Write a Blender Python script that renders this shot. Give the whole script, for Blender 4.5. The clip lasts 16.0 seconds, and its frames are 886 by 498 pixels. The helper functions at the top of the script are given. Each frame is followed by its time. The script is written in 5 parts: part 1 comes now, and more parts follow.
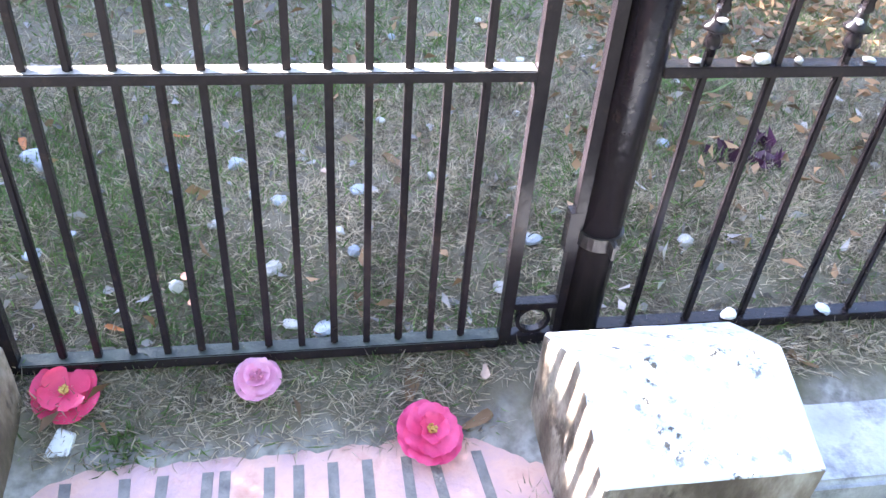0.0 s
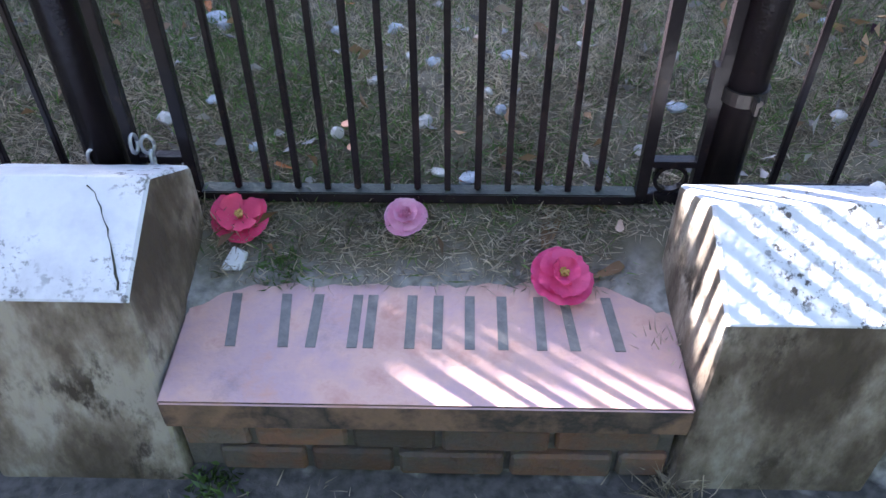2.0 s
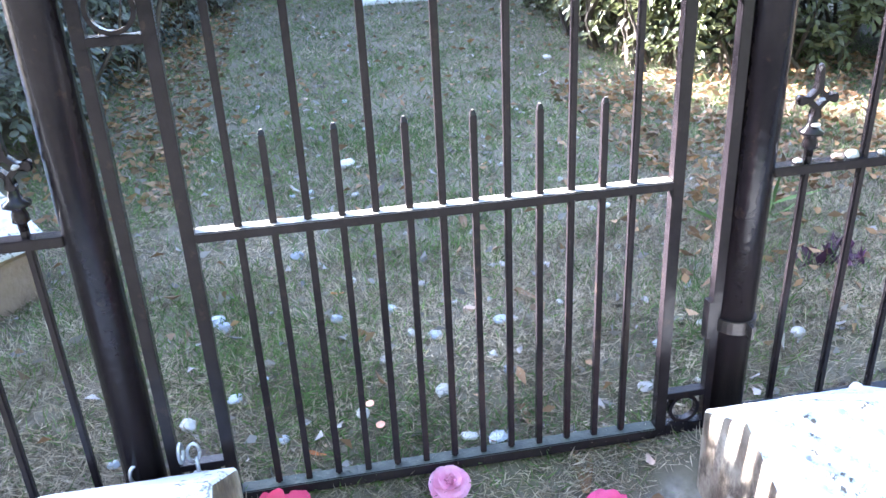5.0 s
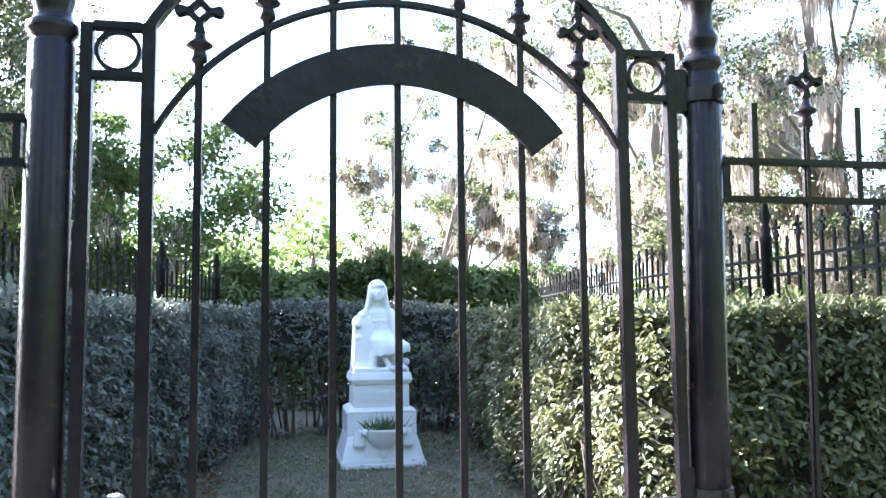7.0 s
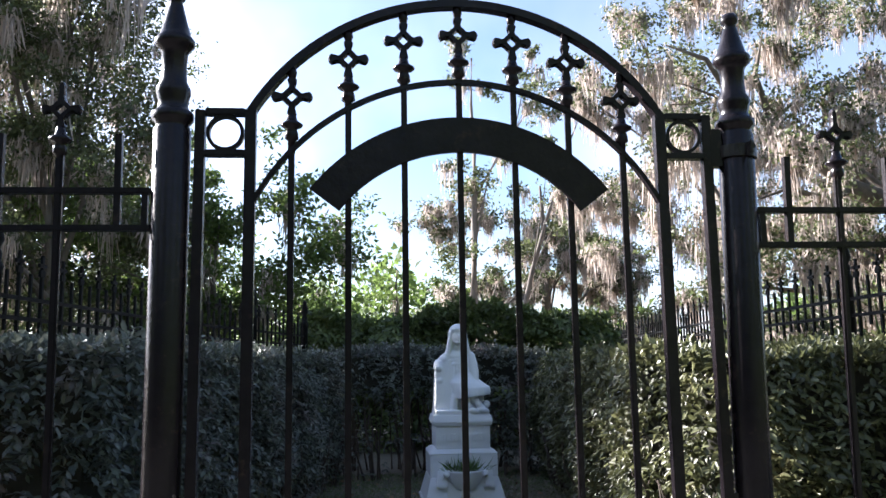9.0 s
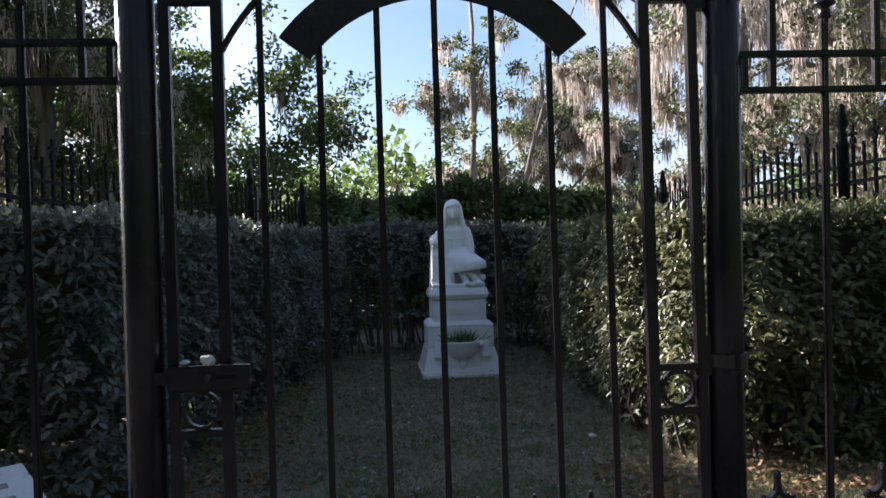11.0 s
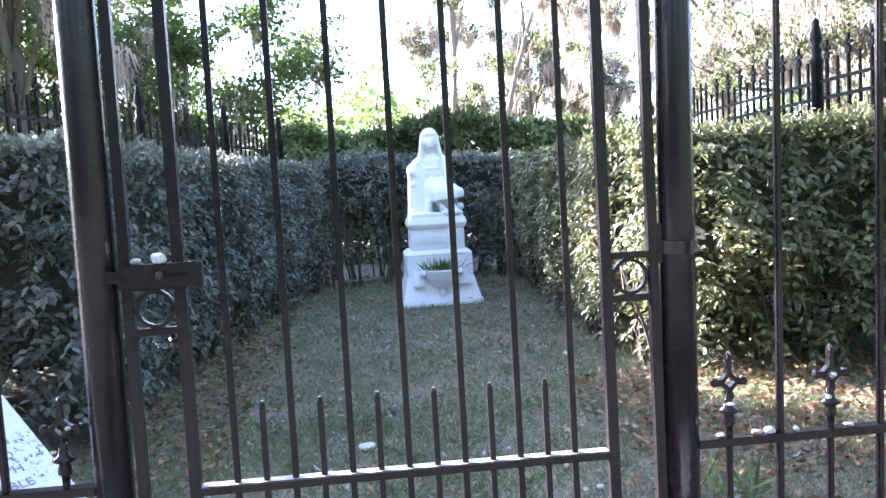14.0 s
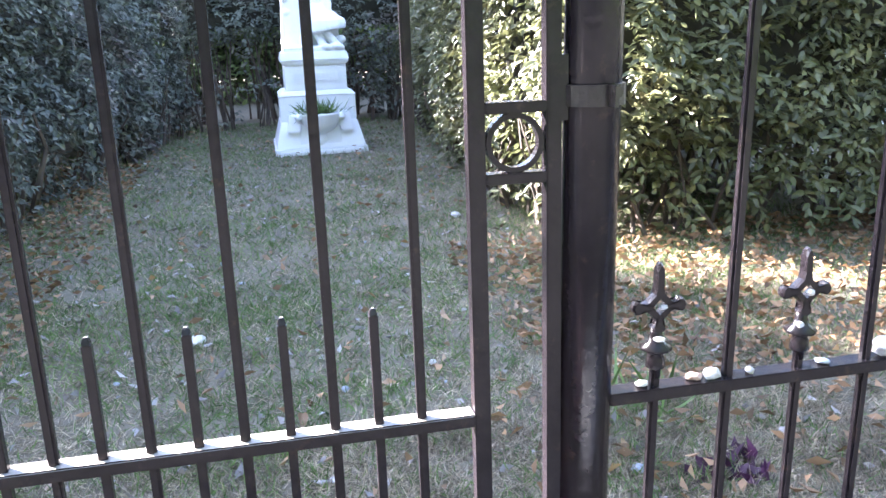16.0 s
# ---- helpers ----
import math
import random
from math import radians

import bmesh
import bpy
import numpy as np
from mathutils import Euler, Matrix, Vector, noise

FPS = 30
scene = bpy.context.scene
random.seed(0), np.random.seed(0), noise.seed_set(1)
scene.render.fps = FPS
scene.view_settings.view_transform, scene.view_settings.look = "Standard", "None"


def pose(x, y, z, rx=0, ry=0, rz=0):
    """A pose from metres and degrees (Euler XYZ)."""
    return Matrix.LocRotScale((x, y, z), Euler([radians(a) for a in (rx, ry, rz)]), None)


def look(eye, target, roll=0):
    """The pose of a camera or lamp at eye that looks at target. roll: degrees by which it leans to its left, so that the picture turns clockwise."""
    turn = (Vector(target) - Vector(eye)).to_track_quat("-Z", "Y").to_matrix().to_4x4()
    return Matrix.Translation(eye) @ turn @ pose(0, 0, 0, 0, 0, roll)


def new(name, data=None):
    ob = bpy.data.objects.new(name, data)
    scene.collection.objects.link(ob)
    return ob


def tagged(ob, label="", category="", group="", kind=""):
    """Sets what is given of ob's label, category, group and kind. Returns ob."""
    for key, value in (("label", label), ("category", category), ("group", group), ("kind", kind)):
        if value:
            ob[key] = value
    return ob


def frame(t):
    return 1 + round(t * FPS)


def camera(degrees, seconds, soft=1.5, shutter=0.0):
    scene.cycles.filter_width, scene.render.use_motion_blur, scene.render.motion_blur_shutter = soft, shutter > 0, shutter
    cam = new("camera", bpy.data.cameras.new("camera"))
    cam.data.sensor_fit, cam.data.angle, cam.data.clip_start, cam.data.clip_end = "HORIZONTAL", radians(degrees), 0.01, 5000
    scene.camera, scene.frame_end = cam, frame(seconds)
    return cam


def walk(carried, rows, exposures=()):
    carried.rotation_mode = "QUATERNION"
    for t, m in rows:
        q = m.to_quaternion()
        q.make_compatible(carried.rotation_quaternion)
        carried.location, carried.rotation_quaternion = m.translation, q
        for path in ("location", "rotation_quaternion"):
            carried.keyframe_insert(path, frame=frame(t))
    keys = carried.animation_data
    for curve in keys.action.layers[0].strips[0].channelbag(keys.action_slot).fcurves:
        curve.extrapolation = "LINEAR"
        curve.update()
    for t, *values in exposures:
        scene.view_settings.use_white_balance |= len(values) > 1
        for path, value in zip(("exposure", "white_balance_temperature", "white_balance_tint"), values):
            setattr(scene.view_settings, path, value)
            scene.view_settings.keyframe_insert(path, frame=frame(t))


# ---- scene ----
cam = camera(56.3, 16.0)
PATH = [
    (0, (0.081, -1.068, 1.127), (0.394, 0.477, -0.104), 4.7),
    (0.5, (0.074, -1.144, 1.095), (0.257, 0.337, -0.237), 1.5),
    (1, (0.073, -1.193, 1.081), (0.103, 0.258, -0.295), -0.2),
    (1.5, (0.076, -1.214, 1.069), (0.067, 0.242, -0.302), 0.7),
    (2, (0.082, -1.236, 1.065), (0.041, 0.229, -0.295), -0.4),
    (2.5, (0.075, -1.263, 1.063), (0.027, 0.266, -0.226), 0.0),
    (3, (-0.034, -1.26, 1.082), (-0.033, 0.342, -0.116), -4.0),
    (3.2, (-0.106, -1.26, 1.088), (-0.068, 0.377, -0.06), -4.6),
    (5.3, (-0.21, -1.302, 1.142), (0.13, 0.558, 0.5), -2.0),
    (5.5, (-0.2, -1.299, 1.169), (0.148, 0.616, 0.707), -0.95),
    (5.6, (-0.194, -1.302, 1.183), (0.153, 0.629, 0.792), -0.9),
    (6, (-0.203, -1.299, 1.213), (0.161, 0.651, 0.962), 0.5),
    (6.5, (-0.211, -1.331, 1.312), (0.159, 0.633, 1.231), 0.1),
    (6.9, (-0.184, -1.404, 1.334), (0.174, 0.559, 1.471), -0.5),
    (7, (-0.197, -1.438, 1.334), (0.18, 0.518, 1.514), -0.6),
    (7.3, (-0.162, -1.489, 1.374), (0.111, 0.474, 1.64), 0.5),
    (7.5, (-0.173, -1.533, 1.391), (0.098, 0.431, 1.653), 0.5),
    (8, (-0.169, -1.643, 1.397), (0.022, 0.331, 1.652), 0.2),
    (8.2, (-0.19, -1.638, 1.367), (0.0, 0.331, 1.661), -0.5),
    (10.5, (-0.154, -1.668, 1.285), (0.013, 0.317, 1.468), -1.2),
    (11, (-0.136, -1.637, 1.253), (0.034, 0.355, 1.262), -1.8),
    (11.5, (-0.13, -1.621, 1.241), (0.065, 0.369, 1.182), -1.1),
    (12, (-0.135, -1.61, 1.225), (0.07, 0.376, 1.116), -0.4),
    (12.5, (-0.127, -1.608, 1.22), (0.078, 0.378, 1.119), -0.3),
    (13, (-0.118, -1.613, 1.22), (0.094, 0.373, 1.112), 0.4),
    (13.5, (-0.104, -1.622, 1.193), (0.104, 0.364, 1.086), 0.1),
    (14, (-0.069, -1.646, 1.155), (0.126, 0.34, 1.02), -3.3),
    (14.5, (-0.039, -1.624, 1.128), (0.203, 0.349, 0.903), -4.0),
    (15, (-0.026, -1.443, 1.101), (0.296, 0.499, 0.745), -4.9),
    (15.5, (0.026, -1.241, 1.078), (0.576, 0.626, 0.619), -4.8),
    (16, (0.173, -0.99, 1.106), (0.566, 0.901, 0.586), -2.0),
]
EXPOSURES = [(0.0, 4.97, 5690, 19.5), (0.5, 4.32, 5590, 20.5), (1.0, 3.82, 5540, 19.5), (3.2, 3.82, 5540, 19.5), (5.3, 5.1, 5400, 16.5), (6.0, 4.8, 5400, 16.5), (6.5, 4.55, 5400, 13.5), (7.0, 4.05, 5400, 13.5),
             (7.6, 3.0, 5500, 16.5), (8.2, 2.75, 5500, 17.5), (10.3, 1.75, 5800, 17.5), (11.0, 1.85, 5700, 17.5), (11.5, 3.3, 5500, 19.5), (12.0, 4.07, 5380, 21.5), (14.0, 4.36, 5380, 21.5), (15.0, 4.51, 5500, 21.5), (16.0, 4.86, 5600, 20.5)]
walk(cam, [(t, look(eye, target, roll)) for t, eye, target, roll in PATH], EXPOSURES)

# ---- light ----
SUN_AZ = math.atan2(-0.79, 0.61)
SUN_EL = radians(24.0)
to_sun = Vector((math.sin(SUN_AZ) * math.cos(SUN_EL), math.cos(SUN_AZ) * math.cos(SUN_EL), math.sin(SUN_EL)))
world = bpy.data.worlds.new("sky")
scene.world = world
world.use_nodes = True
sky = world.node_tree.nodes.new("ShaderNodeTexSky")
sky.sky_type, sky.sun_disc = "NISHITA", False
sky.sun_elevation, sky.sun_rotation = SUN_EL, SUN_AZ % (2 * math.pi)
wn, wl = world.node_tree.nodes, world.node_tree.links
wtc, wno, wra, wmx = wn.new("ShaderNodeTexCoord"), wn.new("ShaderNodeTexNoise"), wn.new("ShaderNodeMapRange"), wn.new("ShaderNodeMix")
wno.inputs["Scale"].default_value, wno.inputs["Detail"].default_value = 2.2, 5
wra.inputs["From Min"].default_value, wra.inputs["From Max"].default_value, wra.inputs["To Max"].default_value = 0.42, 0.68, 0.75
wmx.data_type = "RGBA"
wl.new(wtc.outputs["Generated"], wno.inputs["Vector"])
wl.new(wno.outputs["Fac"], wra.inputs["Value"])
wl.new(wra.outputs[0], wmx.inputs["Factor"])
wl.new(sky.outputs[0], wmx.inputs[6])
# thin cloud scatters the sky's own light, whiter and brighter towards the sun
wbw, wmu = wn.new("ShaderNodeRGBToBW"), wn.new("ShaderNodeMix")
wmu.data_type, wmu.blend_type = "RGBA", "MULTIPLY"
wmu.inputs["Factor"].default_value = 1.0
wmu.inputs[7].default_value = (1.75, 1.85, 2.0, 1)
wl.new(sky.outputs[0], wbw.inputs[0])
wl.new(wbw.outputs[0], wmu.inputs[6])
wl.new(wmu.outputs[2], wmx.inputs[7])
wl.new(wmx.outputs[2], wn["Background"].inputs[0])
world.node_tree.nodes["Background"].inputs[1].default_value = 0.052
lamp = bpy.data.lights.new("sun", "SUN")
lamp.energy, lamp.angle, lamp.color = 5.0, radians(0.6), (1.0, 0.9, 0.74)
sun = new("sun", lamp)
sun.matrix_world = look(to_sun * 60, (0, 0, 0))


# ---- materials ----
def material(name, stops, scale=8.0, rough=0.7, metal=0.0, bump=0.2, fine=60.0, island=0.0, through_light=0.0,
             object_random=0.0, spec=0.5, second=None, stretch=(1, 1, 1), sharp=None, cluster=None):
    """Noise between colour stops, fine relief, and shifts of value piece by piece.
    second: (colour, scale, low, high) lays stains of another colour over it."""
    m = bpy.data.materials.new(name)
    m.use_nodes = True
    nt = m.node_tree
    n, l = nt.nodes, nt.links
    bsdf = n["Principled BSDF"]
    tc = n.new("ShaderNodeTexCoord")
    mp = n.new("ShaderNodeMapping")
    mp.inputs["Scale"].default_value = stretch
    l.new(tc.outputs["Object"], mp.inputs[0])
    no = n.new("ShaderNodeTexNoise")
    no.inputs["Scale"].default_value, no.inputs["Detail"].default_value = scale, 6
    no.inputs["Roughness"].default_value = 0.65
    l.new(mp.outputs[0], no.inputs["Vector"])
    ramp = n.new("ShaderNodeValToRGB")
    el = ramp.color_ramp.elements
    lo, hi = sharp or (0.3, 0.7)
    for i, c in enumerate(stops):
        pos = lo + (hi - lo) * i / max(1, len(stops) - 1)
        e = el[i] if i < 2 else el.new(pos)
        e.position, e.color = pos, (*c, 1)
    l.new(no.outputs["Fac"], ramp.inputs[0])
    colour = ramp.outputs[0]
    if second:
        col, sc, a, b = second
        n2 = n.new("ShaderNodeTexNoise")
        n2.inputs["Scale"].default_value, n2.inputs["Detail"].default_value = sc, 8
        n2.inputs["Roughness"].default_value = 0.7
        l.new(mp.outputs[0], n2.inputs["Vector"])
        mr = n.new("ShaderNodeMapRange")
        mr.inputs["From Min"].default_value, mr.inputs["From Max"].default_value = a, b
        l.new(n2.outputs["Fac"], mr.inputs["Value"])
        amount = mr.outputs[0]
        if cluster:  # the stains gather in groups
            n3, m3, mu = n.new("ShaderNodeTexNoise"), n.new("ShaderNodeMapRange"), n.new("ShaderNodeMath")
            n3.inputs["Scale"].default_value, n3.inputs["Detail"].default_value = cluster[0], 3
            m3.inputs["From Min"].default_value, m3.inputs["From Max"].default_value = cluster[1:]
            mu.operation = "MULTIPLY"
            l.new(tc.outputs["Object"], n3.inputs["Vector"])
            l.new(n3.outputs["Fac"], m3.inputs["Value"])
            l.new(m3.outputs[0], mu.inputs[0])
            l.new(amount, mu.inputs[1])
            amount = mu.outputs[0]
        mx = n.new("ShaderNodeMix")
        mx.data_type = "RGBA"
        l.new(amount, mx.inputs["Factor"])
        l.new(colour, mx.inputs[6])
        mx.inputs[7].default_value = (*col, 1)
        colour = mx.outputs[2]
    if island or object_random:
        src = n.new("ShaderNodeNewGeometry").outputs["Random Per Island"] if island else n.new("ShaderNodeObjectInfo").outputs["Random"]
        amount = island or object_random
        mr = n.new("ShaderNodeMapRange")
        mr.inputs["To Min"].default_value, mr.inputs["To Max"].default_value = 1 - amount, 1 + amount
        l.new(src, mr.inputs["Value"])
        hsv = n.new("ShaderNodeHueSaturation")
        l.new(mr.outputs[0], hsv.inputs["Value"])
        l.new(colour, hsv.inputs["Color"])
        colour = hsv.outputs[0]
    l.new(colour, bsdf.inputs["Base Color"])
    bsdf.inputs["Roughness"].default_value, bsdf.inputs["Metallic"].default_value = rough, metal
    bsdf.inputs["Specular IOR Level"].default_value = spec
    if bump:
        nf = n.new("ShaderNodeTexNoise")
        nf.inputs["Scale"].default_value, nf.inputs["Detail"].default_value = fine, 4
        l.new(mp.outputs[0], nf.inputs["Vector"])
        bp = n.new("ShaderNodeBump")
        bp.inputs["Strength"].default_value, bp.inputs["Distance"].default_value = bump, 0.01
        l.new(nf.outputs["Fac"], bp.inputs["Height"])
        l.new(bp.outputs[0], bsdf.inputs["Normal"])
    if through_light:
        tr = n.new("ShaderNodeBsdfTranslucent")
        l.new(colour, tr.inputs["Color"])
        mix = n.new("ShaderNodeMixShader")
        mix.inputs[0].default_value = through_light
        l.new(bsdf.outputs[0], mix.inputs[1])
        l.new(tr.outputs[0], mix.inputs[2])
        l.new(mix.outputs[0], n["Material Output"].inputs["Surface"])
    return m


IRON = material("painted_iron", [(0.0098, 0.0078, 0.0098), (0.0195, 0.0155, 0.0178)], 14, 0.24, 0.0, 0.12, 60, spec=0.27,
                second=((0.055, 0.034, 0.025), 30, 0.58, 0.8))
IRON_WORN = material("worn_iron", [(0.02, 0.018, 0.018), (0.05, 0.042, 0.038)], 25, 0.33, 0.2, 0.2, 90)
IRON_MOSSY = material("mossy_iron", [(0.02, 0.024, 0.024), (0.06, 0.07, 0.055)], 20, 0.7, 0.0, 0.4, 80)
# pale colour standing in for sun and sky on upward iron faces
IRON_LIT_TOP = material("lit_iron_top", [(0.12, 0.11, 0.1), (0.34, 0.31, 0.27)], 30, 0.4, 0.0, 0.2, 90)
IRON_FAR = material("dark_fence_iron", [(0.003, 0.003, 0.0035), (0.008, 0.007, 0.008)], 9, 0.5, 0.0, 0.0, spec=0.15)
ZINC = material("galvanised_chain", [(0.42, 0.43, 0.45), (0.58, 0.59, 0.6)], 40, 0.35, 0.85, 0.1)
MARBLE = material("weathered_marble", [(0.5, 0.495, 0.51), (0.68, 0.68, 0.69), (0.57, 0.57, 0.61)], 5, 0.6, 0.0, 0.16, 70,
                  second=((0.07, 0.06, 0.05), 62, 0.53, 0.6), cluster=(6.5, 0.43, 0.55))
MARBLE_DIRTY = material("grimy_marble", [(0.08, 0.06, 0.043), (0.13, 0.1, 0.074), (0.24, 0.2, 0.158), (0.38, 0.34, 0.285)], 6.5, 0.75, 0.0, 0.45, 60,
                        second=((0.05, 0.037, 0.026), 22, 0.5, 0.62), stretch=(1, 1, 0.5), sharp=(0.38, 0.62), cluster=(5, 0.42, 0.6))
STATUE_STONE = material("pale_statue_marble", [(0.77, 0.785, 0.8), (0.86, 0.865, 0.87)], 4, 0.55, 0.0, 0.15, 90,
                        second=((0.45, 0.44, 0.4), 5, 0.62, 0.85))
PINK = material("pink_stone", [(0.44, 0.22, 0.17), (0.58, 0.36, 0.30), (0.47, 0.31, 0.32), (0.55, 0.29, 0.2)], 5, 0.5, 0.0, 0.25, 80,
                second=((0.17, 0.13, 0.14), 4.2, 0.56, 0.78))
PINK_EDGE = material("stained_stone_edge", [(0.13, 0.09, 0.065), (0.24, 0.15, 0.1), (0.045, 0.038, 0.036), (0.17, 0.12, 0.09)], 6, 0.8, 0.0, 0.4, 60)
INLAY = material("grey_inlay", [(0.13, 0.12, 0.115), (0.25, 0.23, 0.215)], 30, 0.8, 0.0, 0.3, 120)
KERB = material("grey_marble_kerb", [(0.24, 0.245, 0.255), (0.52, 0.52, 0.53)], 6, 0.65, 0.0, 0.3, 70,
                second=((0.07, 0.068, 0.066), 8, 0.5, 0.7))
BRICK = material("old_brick", [(0.13, 0.085, 0.06), (0.12, 0.10, 0.085), (0.18, 0.095, 0.06), (0.1, 0.092, 0.082)], 5, 0.9, 0.0, 0.7, 70, object_random=0.4)
MORTAR = material("mortar", [(0.10, 0.09, 0.08), (0.16, 0.14, 0.125)], 20, 0.95, 0.0, 0.5, 90)
GROUND = material("lawn_soil", [(0.085, 0.075, 0.052), (0.16, 0.14, 0.1), (0.085, 0.085, 0.045)], 9, 0.95, 0.0, 0.7, 45,
                  second=((0.16, 0.135, 0.1), 2.2, 0.5, 0.7))
GRASS_DRY = material("dry_grass", [(0.17, 0.14, 0.1), (0.52, 0.44, 0.33)], 3, 0.8, 0.0, 0.0, island=0.6, through_light=0.25)
GRASS_GREEN = material("green_grass", [(0.062, 0.12, 0.03), (0.16, 0.235, 0.068)], 2, 0.6, 0.0, 0.0, island=0.45, through_light=0.3)
LEAF_DARK = material("hedge_leaf", [(0.07, 0.09, 0.07), (0.2, 0.215, 0.175)], 3, 0.42, 0.0, 0.0, island=0.4, through_light=0.3, spec=0.55,
                     second=((0.22, 0.17, 0.16), 2.4, 0.52, 0.7))
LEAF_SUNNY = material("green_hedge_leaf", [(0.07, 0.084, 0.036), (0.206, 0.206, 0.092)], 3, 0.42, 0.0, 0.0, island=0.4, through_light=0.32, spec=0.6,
                      second=((0.16, 0.125, 0.085), 3.0, 0.58, 0.75))
LEAF_BRIGHT = material("shrub_leaf", [(0.07, 0.10, 0.03), (0.16, 0.2, 0.065)], 2, 0.5, 0.0, 0.0, island=0.4, through_light=0.4)
LEAF_TREE = material("tree_leaf", [(0.08, 0.13, 0.03), (0.16, 0.22, 0.06)], 0.6, 0.45, 0.0, 0.0, island=0.45, through_light=0.5)
LEAF_OAK = material("oak_leaf", [(0.07, 0.09, 0.035), (0.14, 0.16, 0.07)], 0.6, 0.5, 0.0, 0.0, island=0.45, through_light=0.45)
MOSS = material("hanging_moss", [(0.42, 0.355, 0.31), (0.62, 0.54, 0.48)], 0.8, 0.9, 0.0, 0.0, island=0.3, through_light=0.5)
BARK = material("bark", [(0.09, 0.075, 0.06), (0.2, 0.17, 0.14)], 6, 0.95, 0.0, 0.7, 30, stretch=(1, 1, 0.3))
BARK_PALE = material("pale_bark", [(0.13, 0.11, 0.095), (0.24, 0.21, 0.18)], 6, 0.95, 0.0, 0.6, 30, stretch=(1, 1, 0.3))
TWIG = material("twig", [(0.05, 0.038, 0.03), (0.11, 0.085, 0.065)], 10, 0.9, 0.0, 0.0)
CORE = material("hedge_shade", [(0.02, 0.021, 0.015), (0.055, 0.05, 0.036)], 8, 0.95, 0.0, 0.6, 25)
LITTER = material("fallen_leaf", [(0.12, 0.068, 0.038), (0.28, 0.168, 0.085), (0.21, 0.165, 0.12)], 2, 0.7, 0.0, 0.0, island=0.5, through_light=0.2)
LITTER_GREY = material("weathered_leaf", [(0.2, 0.18, 0.17), (0.42, 0.39, 0.38)], 3, 0.8, 0.0, 0.0, island=0.5, through_light=0.1)
LEAF_ORANGE = material("orange_leaf", [(0.4, 0.13, 0.04), (0.5, 0.2, 0.07)], 8, 0.6, 0.0, 0.1, through_light=0.2)
PEBBLE = material("pale_pebble", [(0.36, 0.345, 0.33), (0.62, 0.6, 0.58)], 20, 0.65, 0.0, 0.3, 60, object_random=0.25)
PEBBLE_GREY = material("blue_grey_pebble", [(0.26, 0.29, 0.34), (0.42, 0.45, 0.5)], 20, 0.7, 0.0, 0.3, 60, object_random=0.3)
PEBBLE_TAN = material("tan_pebble", [(0.4, 0.27, 0.2), (0.55, 0.4, 0.31)], 20, 0.7, 0.0, 0.3, 60)
COPPER = material("copper_coin", [(0.5, 0.24, 0.15), (0.65, 0.35, 0.24)], 30, 0.4, 0.6, 0.1)
PETAL_RED = material("deep_pink_petal", [(0.62, 0.035, 0.11), (0.78, 0.07, 0.19)], 18, 0.5, 0.0, 0.2, 60, through_light=0.2)
PETAL_HOT = material("hot_pink_petal", [(0.70, 0.06, 0.2), (0.85, 0.13, 0.32)], 18, 0.5, 0.0, 0.2, 60, through_light=0.2)
PETAL_PALE = material("pale_pink_petal", [(0.75, 0.3, 0.48), (0.88, 0.52, 0.66)], 25, 0.5, 0.0, 0.2, 60, through_light=0.2)
STAMEN = material("yellow_stamen", [(0.4, 0.22, 0.05), (0.62, 0.42, 0.12)], 60, 0.7, 0.0, 0.5, 200)
PURPLE = material("purple_leaf", [(0.03, 0.008, 0.026), (0.07, 0.018, 0.055)], 6, 0.5, 0.0, 0.0, island=0.4, through_light=0.25)
CONCRETE = material("brown_concrete", [(0.2, 0.14, 0.1), (0.3, 0.22, 0.17)], 7, 0.9, 0.0, 0.4, 50)
ENGRAVED = material("engraved_line", [(0.2, 0.2, 0.21), (0.28, 0.28, 0.29)], 30, 0.8, 0.0, 0.0)
TOMB = material("tomb_stone", [(0.4, 0.39, 0.38), (0.6, 0.58, 0.56)], 3, 0.8, 0.0, 0.3, 30)


